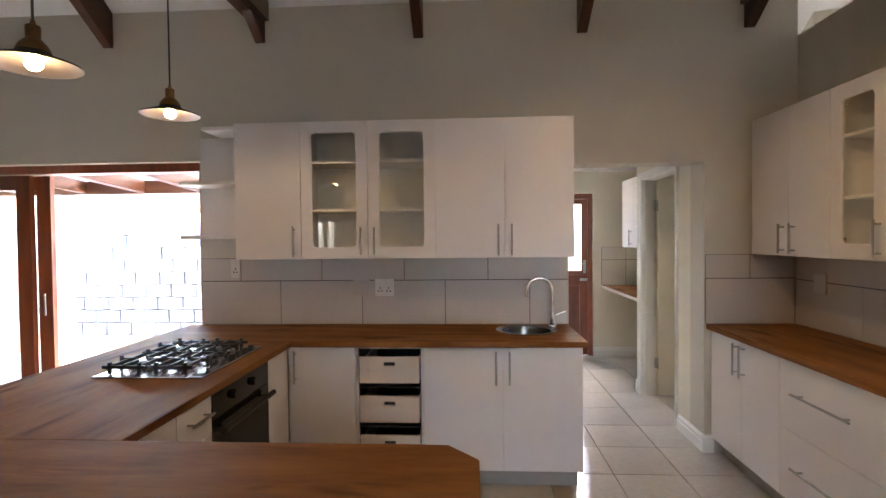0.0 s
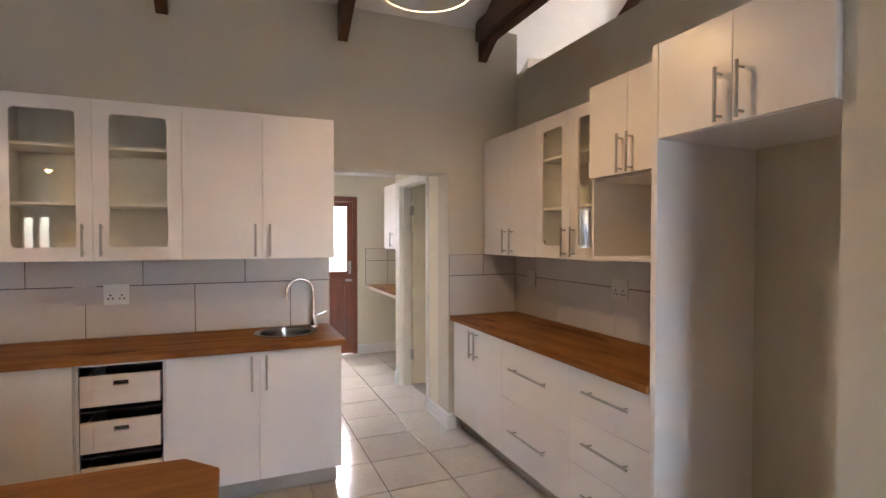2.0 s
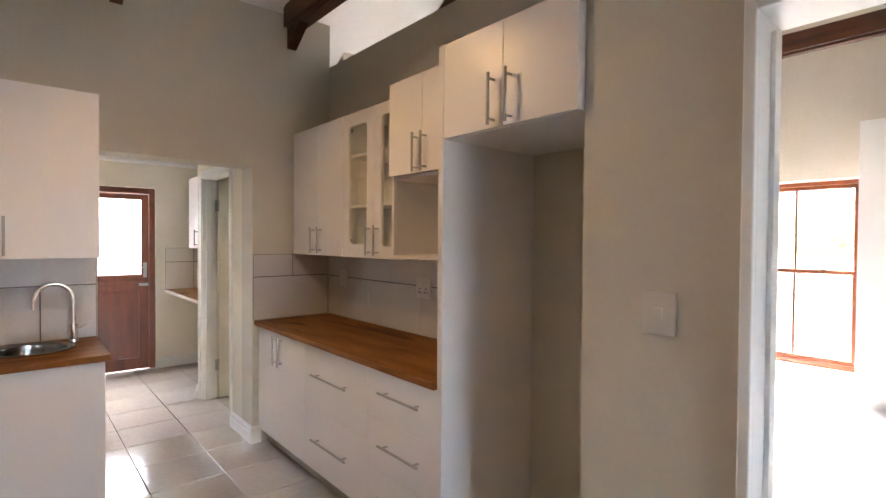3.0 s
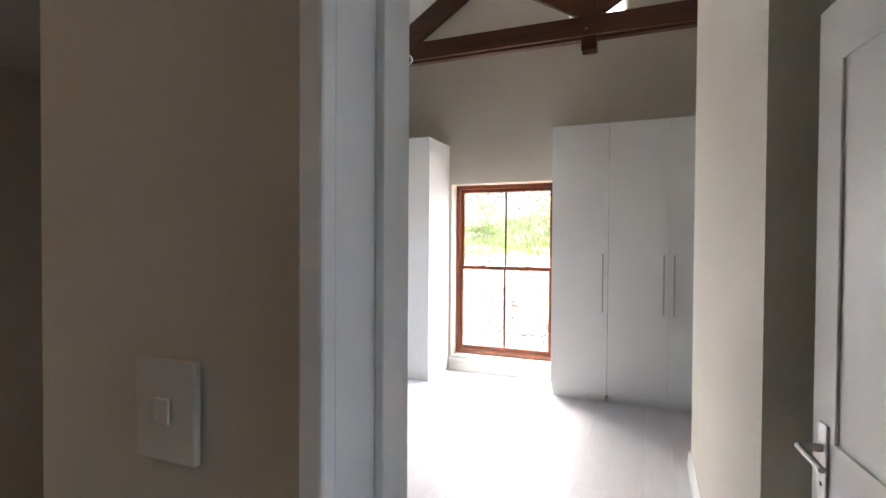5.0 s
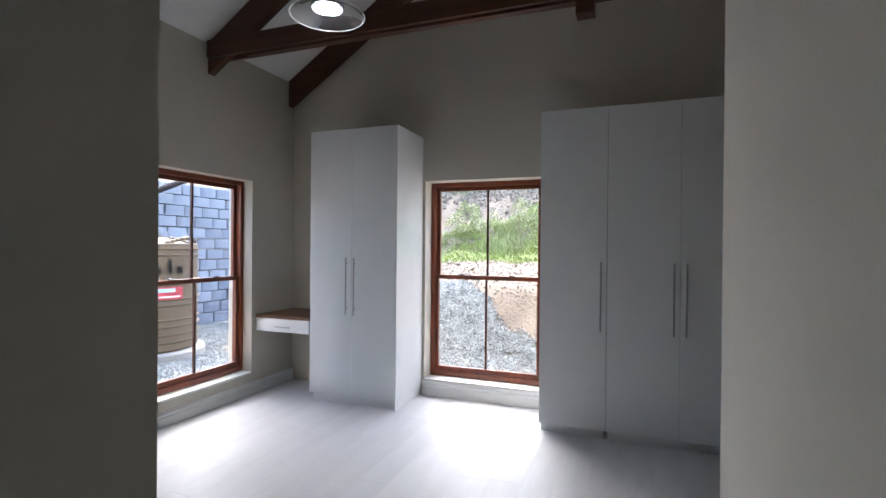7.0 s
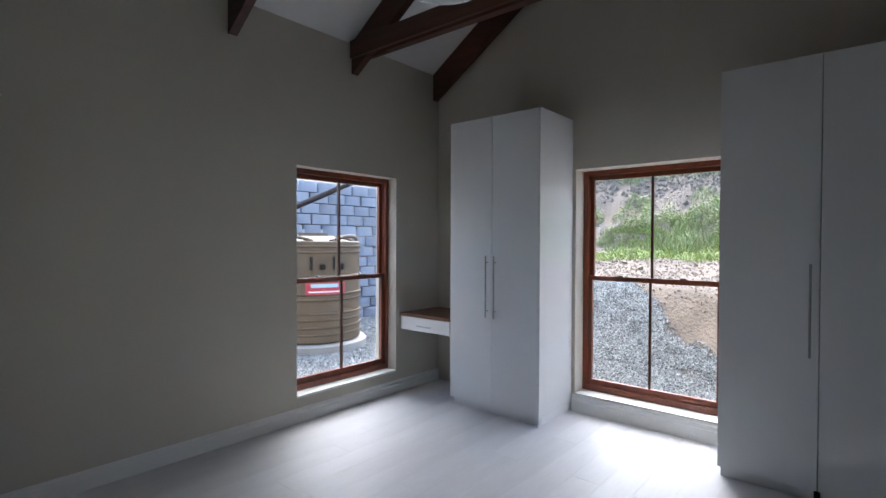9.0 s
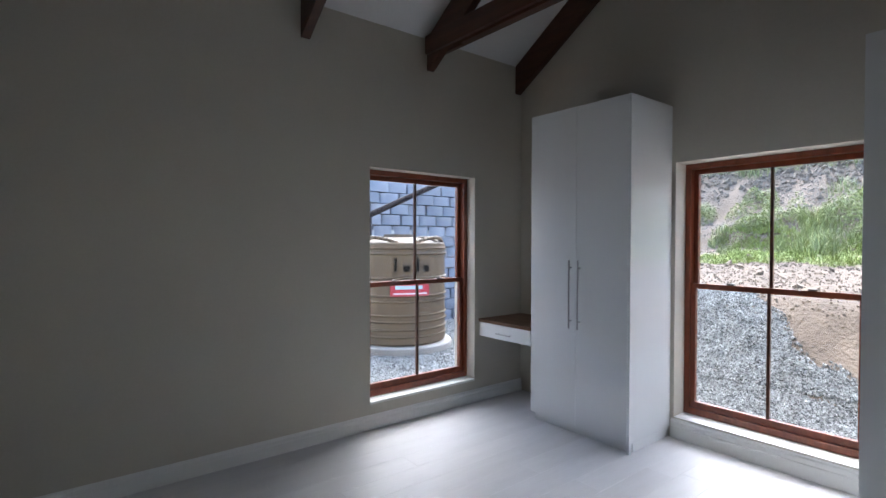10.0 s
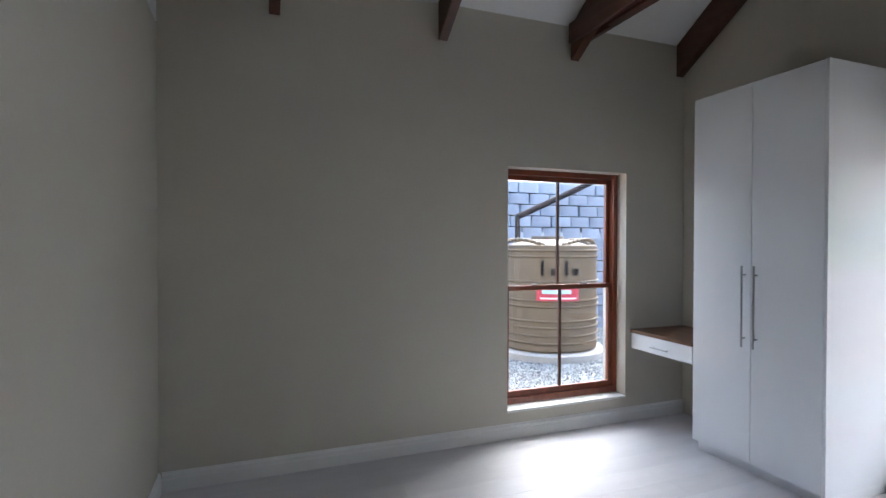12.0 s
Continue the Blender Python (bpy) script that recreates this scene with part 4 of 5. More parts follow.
desk = thing("wall_desk", pose(3.845, 0, 0), "small wall-hung desk with wood top and white drawer", "desk")
part("desktop", box((0.0, -0.456, 0.765), (0.594, 0.196, 0.795), 0.003), DESKWOOD, desk, "dark brown wooden desk top")
part("apron", box((0.03, -0.456, 0.64), (0.594, 0.196, 0.764)), WARDROBE, desk)
d = part("drawer_front", box((0.008, -0.452, 0.632), (0.028, 0.192, 0.762), 0.0015), WARDROBE, desk)
bm = rod((-0.018, -0.235, 0.685), (-0.018, -0.055, 0.685), 0.005)
for y in (-0.215, -0.075):
    rod((0.008, y, 0.685), (-0.018, y, 0.685), 0.004, seg=8, bm=bm)
part("handle", bm, BRUSHED, d, "brushed steel bar handle")

# ---- scullery ----
wall_sc_north = struct("wall_scullery_north", holed(1, 2.83, 3.05, -2.6, 0.3, 0, 2.5, [(-1.56, -0.70, 0, 2.065)]), CREAM, "cream plastered scullery wall with the back door")
# The hole is an added opening, out of view, that brightens the scullery.
wall_sc_west = struct("wall_scullery_west", holed(0, -2.82, -2.602, 0.222, 3.05, 0, 2.5, [(1.5, 1.9, 1.3, 1.9)]), CREAM, "cream plastered scullery wall")
wall_sc_east = struct("wall_scullery_east", box((0.02, 1.419, 0), (0.234, 2.828, 2.5)), CREAM, "cream plastered scullery wall")
wall_store_front = struct("wall_store_front", holed(0, -0.62, -0.50, 0.4205, 1.417, 0, 2.39, [(0.465, 1.275, 0, 2.06)]), CREAM, "cream plastered wall with the open store door")
struct("wall_store_back", box((-0.498, 1.30, 0), (1.0, 1.417, 2.39)), CREAM, "cream plastered store wall")
# Added opening, never in view: its daylight brightens the open store door leaf.
struct("wall_store_end", holed(0, 0.90, 1.0, 0.502, 1.298, 0, 2.39, [(0.80, 1.05, 1.35, 1.65)]), CREAM, "cream plastered store wall")
struct("ceiling_store", box((0.236, 0.502, 2.391), (1.0, 1.417, 2.43)), CEIL, "flat white store ceiling", "ceiling")
struct("ceiling_scullery", box((-2.602, 0.222, 2.40), (0.234, 2.828, 2.43)), CEIL, "flat white scullery ceiling", "ceiling")
struct("roof_scullery", box((-2.9, 0.24, 2.52), (0.3, 3.2, 2.60)), ROOFING, "grey flat scullery roof", "roof")
def cornice(name, lo, hi):
    struct(name, box(lo, hi, 0.02), CEIL, "white ceiling cornice", "cornice")
cornice("trim_cornice_north", (-2.6, 2.77, 2.33), (0.02, 2.8295, 2.3995))
skirting("baseboard_scullery_north", (-0.70, 2.83), (0.02, 2.83), (0, -1), 0.12)
skirting("baseboard_scullery_end", (-0.62, 1.332), (-0.62, 1.417), (-1, 0), 0.12)

sc_frame = thing("door_2", pose(0, 0, 0), "white moulded door frame of the store", "door frame", kind="structure")
for y0, y1 in ((1.256, 1.274), (0.466, 0.484)):
    part("jamb", box((-0.622, y0, 0), (-0.498, y1, 2.059), 0.002), WHITE, sc_frame)
part("head", box((-0.622, 0.484, 2.041), (-0.498, 1.256, 2.059), 0.002), WHITE, sc_frame)
part("stop", box((-0.590, 1.243, 0), (-0.545, 1.2555, 2.04), 0.002), WHITE, sc_frame)
for y0, y1, yo in ((1.264, 1.330, 1.330), (0.430, 0.476, 0.430)):
    part("architrave", box((-0.634, y0, 0), (-0.6205, y1, 2.11), 0.004), WHITE, sc_frame)
    part("moulding", box((-0.640, min(yo, yo + (0.016 if yo < 1 else -0.016)), 0), (-0.6345, max(yo, yo + (0.016 if yo < 1 else -0.016)), 2.11), 0.002), WHITE, sc_frame)
part("architrave", box((-0.634, 0.476, 2.049), (-0.6205, 1.264, 2.11), 0.004), WHITE, sc_frame)
sdoor = thing("store_door", pose(-0.492, 1.214, 0.012), "plain cream-white store door standing open on steel hinges", "door")
part("leaf", box((0.0, 0.0, 0), (0.74, 0.04, 2.02), 0.002), CREAM, sdoor)
for z in (0.26, 1.74):
    part("hinge", box((-0.030, -0.003, z), (-0.0005, 0.010, z + 0.10), 0.001), BRUSHED, sdoor, "steel hinge plate")
    part("hinge_pin", rod((-0.004, -0.008, z - 0.004), (-0.004, -0.008, z + 0.104), 0.006, seg=10), BRUSHED, sdoor, "steel hinge pin")

back = thing("back_door", pose(-1.56, 2.86, 0), "mahogany stable door with frosted upper pane", "door")
part("jamb", box((0.001, 0, 0), (0.06, 0.10, 2.06), 0.003), MAHOG, back)
part("jamb", box((0.80, 0, 0), (0.859, 0.10, 2.06), 0.003), MAHOG, back)
part("head", box((0.06, 0, 1.995), (0.80, 0.10, 2.06), 0.003), MAHOG, back)
up = part("upper_leaf", holed(1, 0.01, 0.052, 0.063, 0.797, 1.02, 1.992, [(0.14, 0.725, 1.085, 1.93)]), MAHOG, back)
g = part("pane", box((0.136, 0.028, 1.081), (0.729, 0.033, 1.934)), FROST, up, "frosted glass pane")
g.visible_shadow = False
lo = part("lower_leaf", holed(1, 0.01, 0.052, 0.063, 0.797, 0.012, 1.017, [(0.16, 0.70, 0.14, 0.90)]), MAHOG, back)
part("panel", box((0.161, 0.022, 0.141), (0.699, 0.042, 0.899), 0.006), MAHOG, lo)
part("ledge", box((0.063, -0.01, 1.0), (0.797, 0.0095, 1.03), 0.004), MAHOG, lo)
hp = part("handle_plate", box((0.742, 0.002, 1.05), (0.778, 0.0098, 1.22), 0.002), BRUSHED, up, "steel handle plate")
bm = rod((0.76, 0.002, 1.17), (0.76, -0.04, 1.17), 0.008)
rod((0.76, -0.04, 1.17), (0.655, -0.042, 1.165), 0.008, bm=bm)
part("lever", bm, BRUSHED, hp, "steel lever handle")
part("bolt", box((0.70, -0.004, 0.955), (0.79, 0.0095, 0.985), 0.003), BRUSHED, lo, "steel slide bolt")

sctop = thing("scullery_worktop", pose(0, 0, 0.87), "wall-hung wooden worktop in the scullery", "worktop")
part("length", box((-0.60, 1.420, 0.0), (0.018, 2.827, 0.032), 0.004), COUNTER_Y, sctop)
part("edging", box((-0.604, 1.422, 0.001), (-0.6005, 2.825, 0.031)), PALEWOOD, sctop, "pale edge strip")
part("support_rail", box((-0.02, 1.43, -0.06), (0.018, 2.82, -0.001)), WHITE, sctop)
sccab = thing("wall_cabinet", pose(-0.40, 2.62, 0, 0, 0, -90), "white wall cabinet in the scullery", "cabinet")
carcass(sccab, 1.2, 0.415, 1.385, 2.18)
for i in range(3):
    slab_door(sccab, i * 0.4, i * 0.4 + 0.4, 1.385, 2.18, (i * 0.4 + 0.36, 1.50), 0.18)

# ---- folding doors and patio ----
fold = thing("folding_door", pose(0, 0.06, 0), "mahogany folding glass doors stacked open", "door")
part("head", box((-6.448, 0.0, 2.035), (-4.222, 0.12, 2.098), 0.003), MAHOG, fold)
part("jamb", box((-4.262, 0.0, 0.0), (-4.2225, 0.12, 2.034), 0.003), MAHOG, fold)
part("jamb", box((-6.448, 0.0, 0.0), (-6.42, 0.12, 2.034), 0.003), MAHOG, fold)
def leaf_at(m, w):
    f = part("leaf", holed(1, 0, 0.042, 0, w, 0.02, 2.03, [(0.115, w - 0.115, 0.22, 1.92)]), MAHOG, fold)
    f.matrix_local = m
    g = part("pane", box((0.111, 0.018, 0.216), (w - 0.111, 0.023, 1.924)), PANE, f)
    g.visible_shadow = False
    return f
leaf_at(pose(-6.415, 0.03, 0), 0.80)
lf = leaf_at(pose(-6.30, 0.085, 0), 0.80)
bm = rod((0.76, -0.03, 0.95), (0.76, -0.03, 1.12), 0.008)
part("handle", bm, BRUSHED, lf, "steel pull handle")

patio = struct("pavement", box((-9.8, 0.43, -0.2), (-2.84, 3.0, -0.02)), CONCRETE, "pale concrete patio slab", "patio")
pr = thing("patio_roof", pose(0, 0, 0), "timber patio roof with clear corrugated sheets", "patio roof")
part("edge_beam", box((-9.6, 2.422, 2.105), (-4.0, 2.50, 2.268), 0.004), TIMBER_X, pr)
for x in (-9.26, -8.52, -7.78, -7.04, -6.30, -5.56, -4.82, -4.08):
    part("beam", prism([(0.43, 2.25), (0.43, 2.40), (2.42, 2.265), (2.42, 2.115)], 0, x - 0.04, x + 0.04, 0.003), TIMBER, pr)
bm = bmesh.new()
n = 142
rows = [[bm.verts.new((-9.6 + 5.6 * i / n, y, z + 0.012 * math.sin(i * 1.6))) for i in range(n + 1)] for y, z in ((0.43, 2.418), (3.3, 2.225))]
for i in range(n):
    bm.faces.new((rows[0][i], rows[0][i + 1], rows[1][i + 1], rows[1][i])).smooth = True
sheet = part("clear_sheet", bm, CLEARSHEET, pr, "clear corrugated sheet")
md = sheet.modifiers.new("thick", "SOLIDIFY")
md.thickness = 0.003
post = thing("patio_post", pose(-7.4, 2.46, -0.02), "white plastered patio post", "post")
part("shaft", box((-0.1, -0.1, 0), (0.1, 0.1, 2.122), 0.006), RENDERED, post)
part("base", box((-0.13, -0.13, 0), (0.13, 0.13, 0.12), 0.006), RENDERED, post)

# ---- outside ground, bank, gravel ----
def ground_z(x, y):
    """Level yard; east of the house a gravel slope, a ledge, then a steep bank; behind the block wall a terrace."""
    z = -0.06
    e = x - 5.15 - 0.12 * math.sin(y * 1.3)
    if e > 0:
        s = min(e / 1.75, 1.0)
        z = -0.06 + 1.02 * s * s * (3 - 2 * s)
        if e > 1.75:
            z += min((e - 1.75) * 0.11, 0.45)
        if e > 5.2:
            k = e - 5.2
            z += min(k, 3.2) * 0.62 + max(k - 3.2, 0) * 0.30
    z = -0.06 + (z + 0.06) * min(max((2.4 - y) / 1.3, (x - 7.8) / 1.2, 0), 1)
    if y > 4.75:
        back_z = 1.75 + 0.16 * (y - 4.75)
        z = max(z, back_z)
    if x > 10.0 and y < 4.7:
        k = min((x - 10.0) / 1.0, 1.0)
        z += k * (0.16 * noise.noise((x * 0.5, y * 1.9, 11)) + 0.07 * noise.noise((x * 1.4, y * 4.5, 5)))
    if x > 4.9 and z > 0.2:
        z += 0.05 * noise.noise((x * 1.7, y * 1.7, 0)) + 0.03 * noise.noise((x * 5.3, y * 5.3, 3)) + (0.16 * noise.noise((x * 0.9, y * 0.9, 7)) if z > 1.6 else 0)
    return z

def grid_mesh(xs, ys, f):
    bm = bmesh.new()
    rows = [[bm.verts.new((x, y, f(x, y))) for x in xs] for y in ys]
    for a, b in zip(rows, rows[1:]):
        for i in range(len(xs) - 1):
            bm.faces.new((a[i], a[i + 1], b[i + 1], b[i])).smooth = True
    return bm
def steps(*spans):
    out = []
    for a, b, d in spans:
        n = max(1, round((b - a) / d))
        out += [a + (b - a) * i / n for i in range(n)]
    return out + [spans[-1][1]]
gx = steps((-400, -30, 60), (-30, 4.8, 3.0), (4.8, 9.0, 0.09), (9.0, 16.0, 0.22), (16, 40, 3), (40, 400, 60))
gy = steps((-400, -20, 60), (-20, -6, 2), (-6, 1.0, 0.12), (1.0, 4.6, 0.4), (4.6, 4.9, 0.1), (4.9, 20, 2), (20, 400, 60))
def open_ground(x, y):
    if abs(x) > 30 or abs(y) > 20:
        return ground_z(min(max(x, -30), 30), min(max(y, -20), 20))
    if -9.9 < x < 4.75 and -6.7 < y < 3.1:
        return -0.35
    return ground_z(x, y)
ground = struct("ground", grid_mesh(gx, gy, open_ground), EARTH, "tan cut earth and rising bank around the house", "ground")

def pebble_cloud(name, count, place, size, mat, label, seed):
    """Many rough stones as one mesh; place(rng) gives x, y, z."""
    rng = random.Random(seed)
    vs, fs = [], []
    base = [Vector(v) for v in ((1, 0, 0), (-1, 0, 0), (0, 1, 0), (0, -1, 0), (0, 0, 1), (0, 0, -1))]
    tri = ((0, 2, 4), (2, 1, 4), (1, 3, 4), (3, 0, 4), (2, 0, 5), (1, 2, 5), (3, 1, 5), (0, 3, 5))
    for _ in range(count):
        p = Vector(place(rng))
        s = size * rng.uniform(0.55, 1.5)
        r = Euler((rng.uniform(0, 6), rng.uniform(0, 6), rng.uniform(0, 6))).to_matrix()
        k = len(vs)
        vs += [tuple(p + r @ (Vector((b.x * rng.uniform(0.7, 1.2), b.y * rng.uniform(0.6, 1.0), b.z * rng.uniform(0.4, 0.8))) * s)) for b in base]
        fs += [tuple(i + k for i in t) for t in tri]
    me = bpy.data.meshes.new(name)
    me.from_pydata(vs, [], fs)
    ob = new(name, me)
    me.materials.append(mat)
    return tagged(ob, label, "gravel", kind="stuff")

def island_stone(name, c1, c2, lo=0.52, hi=1.4):
    """Stones that differ one from another."""
    m = surface(name, c1, c2, 0.9, 9, 60, 0.4)
    nt = m.node_tree
    b = nt.nodes["Principled BSDF"]
    src = b.inputs["Base Color"].links[0].from_socket
    geo = nt.nodes.new("ShaderNodeNewGeometry")
    mr = nt.nodes.new("ShaderNodeMapRange")
    mr.inputs[3].default_value, mr.inputs[4].default_value = lo, hi
    hs = nt.nodes.new("ShaderNodeHueSaturation")
    nt.links.new(geo.outputs["Random Per Island"], mr.inputs[0])
    nt.links.new(mr.outputs[0], hs.inputs["Value"])
    nt.links.new(src, hs.inputs["Color"])
    nt.links.new(hs.outputs[0], b.inputs["Base Color"])
    return m
GRAVEL = island_stone("grey_gravel_mixed", (0.155, 0.163, 0.16), (0.285, 0.295, 0.288), 0.30, 1.75)
RUBBLE = island_stone("tan_rubble_mixed", (0.18, 0.142, 0.106), (0.29, 0.235, 0.178), 0.7, 1.25)
SCREE = island_stone("grey_scree_mixed", (0.20, 0.182, 0.158), (0.30, 0.275, 0.24), 0.72, 1.22)
def gravel_edge(y):
    return min(6.46 + 0.72 * (y + 1.46) + 0.10 * math.sin(y * 4.3) + 0.05 * math.sin(y * 11.0), 6.9)
bed = bmesh.new()
for i in range(24):
    for j in range(70):
        x0, y0 = 4.76 + i * 0.09, -5.6 + j * 0.095
        if x0 + 0.09 < gravel_edge(y0):
            c = [bed.verts.new((x, y, ground_z(x, y) + 0.012)) for x, y in ((x0, y0), (x0 + 0.09, y0), (x0 + 0.09, y0 + 0.095), (x0, y0 + 0.095))]
            bed.faces.new(c)
bmesh.ops.remove_doubles(bed, verts=bed.verts[:], dist=0.001)
struct("ground_gravel_slope", bed, STONE, "fine grey gravel bed on the slope", "gravel")
struct("ground_gravel_yard", box((0.3, 0.43, -0.3), (9.5, 4.55, -0.055)), STONE, "fine grey gravel bed in the yard", "gravel")
def on_slope(rng):
    while True:
        x, y = rng.uniform(4.78, 6.9), rng.uniform(-5.6, 0.9)
        edge = gravel_edge(y)
        if x < edge - rng.random() * 0.12:
            return x, y, max(ground_z(x, y), -0.06) + 0.012
pebble_cloud("gravel_slope", 56000, on_slope, 0.0145, GRAVEL, "loose grey gravel on the slope outside the window", 3)
def in_yard(rng):
    x, y = rng.uniform(1.2, 7.5), rng.uniform(0.45, 4.4)
    return x, y, -0.05
pebble_cloud("gravel_yard", 42000, in_yard, 0.0145, GRAVEL, "loose grey gravel covering the yard", 4)
def on_ledge(rng):
    x, y = rng.uniform(6.3, 10.6), rng.uniform(-7, 2.5)
    return x, y, ground_z(x, y) + 0.005
pebble_cloud("rubble", 9000, on_ledge, 0.017, RUBBLE, "tan stones and rubble lying on the ledge", 5)
def few_on_ledge(rng):
    x, y = rng.uniform(6.6, 10.4), rng.uniform(-6, 2.0)
    return x, y, ground_z(x, y) + 0.02
pebble_cloud("boulders", 70, few_on_ledge, 0.055, RUBBLE, "larger weathered stones on the ledge", 8)
def on_bank(rng):
    x, y = rng.uniform(10.4, 13.4), rng.uniform(-10, 5)
    return x, y, ground_z(x, y)
pebble_cloud("bank_rubble", 24000, on_bank, 0.017, SCREE, "loose grey-tan rubble on the bank face", 6)
def on_brow(rng):
    x = min(rng.gauss(12.9, 0.4), 13.7)
    y = rng.uniform(-11, 6)
    return x, y, ground_z(x, y) + 0.02
pebble_cloud("bank_rocks", 2000, on_brow, 0.06, ROCK, "dark broken rock along the top of the bank", 7)

def grass_tufts(name, spots, mat, label, seed, blade=0.0055):
    rng = random.Random(seed)
    vs, fs = [], []
    for x, y, hgt, n, spread in spots:
        for _ in range(int(n * 2)):
            a, q = rng.uniform(0, 6.283), spread * math.sqrt(rng.random())
            px, py = x + q * math.cos(a), y + q * math.sin(a)
            pz = ground_z(px, py) - 0.02
            h = hgt * rng.uniform(0.4, 1.1) * (1.15 - 0.6 * q / spread)
            ln, la = h * rng.uniform(0.15, 0.95), rng.uniform(0, 6.283)
            w = blade * rng.uniform(0.6, 1.5)
            wx, wy = -math.sin(la) * w, math.cos(la) * w
            k = len(vs)
            mx, my, mz = px + math.cos(la) * ln * 0.35, py + math.sin(la) * ln * 0.35, pz + h * 0.62
            vs += [(px - wx, py - wy, pz), (px + wx, py + wy, pz), (mx + wx * 0.8, my + wy * 0.8, mz), (mx - wx * 0.8, my - wy * 0.8, mz), (px + math.cos(la) * ln, py + math.sin(la) * ln, pz + h)]
            fs += [(k, k + 1, k + 2, k + 3), (k + 3, k + 2, k + 4)]
    me = bpy.data.meshes.new(name)
    me.from_pydata(vs, [], fs)
    ob = new(name, me)
    me.materials.append(mat)
    return tagged(ob, label, "grass", kind="stuff")
rng = random.Random(9)
low = [(rng.uniform(9.2, 10.7), rng.uniform(-8, 0.6), rng.uniform(0.06, 0.14), 150, 0.32) for _ in range(240)]
grass_tufts("short_grass", low, SHORTGRASS, "short bright grass at the foot of the bank", 12, 0.008)
spots = [(rng.uniform(10.2, 11.3), rng.uniform(-8, -0.3), rng.uniform(0.2, 0.42), 90, 0.3) for _ in range(60)]
spots += [(rng.uniform(10.3, 11.0), rng.uniform(-0.9, 1.5), rng.uniform(0.15, 0.3), 90, 0.2) for _ in range(8)]
spots += [(rng.uniform(13.3, 17.5), rng.uniform(-11, 6), rng.uniform(0.3, 0.7), 90, 0.5) for _ in range(170)]
spots += [(rng.uniform(11.4, 13.2), rng.uniform(-10, 4), rng.uniform(0.15, 0.35), 40, 0.25) for _ in range(25)]
spots += [(rng.uniform(-9.0, -3.5), rng.uniform(6.0, 9.0), rng.uniform(0.15, 0.35), 60, 0.35) for _ in range(14)]
grass_tufts("grass", spots, GRASS, "green grass clumps along the bank", 13)

def leaf_clumps(name, spots, mat, label, seed):
    """Low weeds: many small leaves scattered through uneven clumps."""
    rng = random.Random(seed)
    vs, fs = [], []
    for x, y, hgt, r in spots:
        for _ in range(int(420 * r / 0.35)):
            a, q = rng.uniform(0, 6.283), r * math.sqrt(rng.random())
            px, py = x + q * math.cos(a), y + q * math.sin(a)
            pz = ground_z(px, py) + hgt * rng.random() ** 0.7 * (1.05 - 0.75 * (q / r) ** 2)
            u = Vector((rng.gauss(0, 1), rng.gauss(0, 1), rng.gauss(0, 0.6))).normalized()
            v = u.cross(Vector((rng.gauss(0, 1), rng.gauss(0, 1), rng.gauss(0, 1)))).normalized()
            ln, w = rng.uniform(0.018, 0.04), rng.uniform(0.007, 0.014)
            p, k = Vector((px, py, pz)), len(vs)
            vs += [tuple(p - u * ln), tuple(p + v * w), tuple(p + u * ln), tuple(p - v * w)]
            fs.append((k, k + 1, k + 2, k + 3))
    me = bpy.data.meshes.new(name)
    me.from_pydata(vs, [], fs)
    ob = new(name, me)
    me.materials.append(mat)
    return tagged(ob, label, "weeds", kind="stuff")
rng = random.Random(17)
weeds = [(rng.uniform(10.5, 11.3), rng.uniform(-8, 0.4), rng.uniform(0.15, 0.55), rng.uniform(0.16, 0.34)) for _ in range(46)]
weeds += [(rng.uniform(11.3, 12.4), rng.uniform(-8, 3), rng.uniform(0.12, 0.3), rng.uniform(0.15, 0.3)) for _ in range(22)]
weeds += [(rng.uniform(13.3, 15.5), rng.uniform(-10, 5), rng.uniform(0.2, 0.5), rng.uniform(0.3, 0.5)) for _ in range(60)]
leaf_clumps("weeds", weeds, WEED, "olive green leafy weeds on the bank", 18)

# ---- block retaining wall ----
blockwall = thing("retaining_wall", pose(0, 4.45, 0), "grey concrete block retaining wall, stepped courses", "retaining wall", kind="structure")
part("core", box((-14.0, 0.32, -0.3), (12.0, 0.44, 1.74)), CONCRETE, blockwall)
part("upper_core", box((2.6, 0.70, 1.74), (12.0, 0.82, 2.72)), CONCRETE, blockwall)
BW, BH = 0.43, 0.21
front = [(-BW / 2 + 0.010 + (BW - 0.020) * i / 8, 0.065 * (abs(i - 4) / 4) ** 2.6) for i in range(9)]
bm = prism(front + [(BW / 2 - 0.012, 0.3), (-BW / 2 + 0.012, 0.3)], 2, 0.011, BH - 0.011)
block_mesh = mesh_of("block", bm)
rng = random.Random(21)
for c in range(13):
    for i in range(-32, 28):
        x = (i + 0.5 * (c % 2)) * BW
        if c >= 9 and x < 3.0:
            continue
        if x < -9.2 or x > 9.8:
            continue
        piece("block", block_mesh, BLOCK, blockwall, (x + rng.uniform(-0.006, 0.006), 0.032 * c + rng.uniform(-0.018, 0.018), c * BH - 0.06))

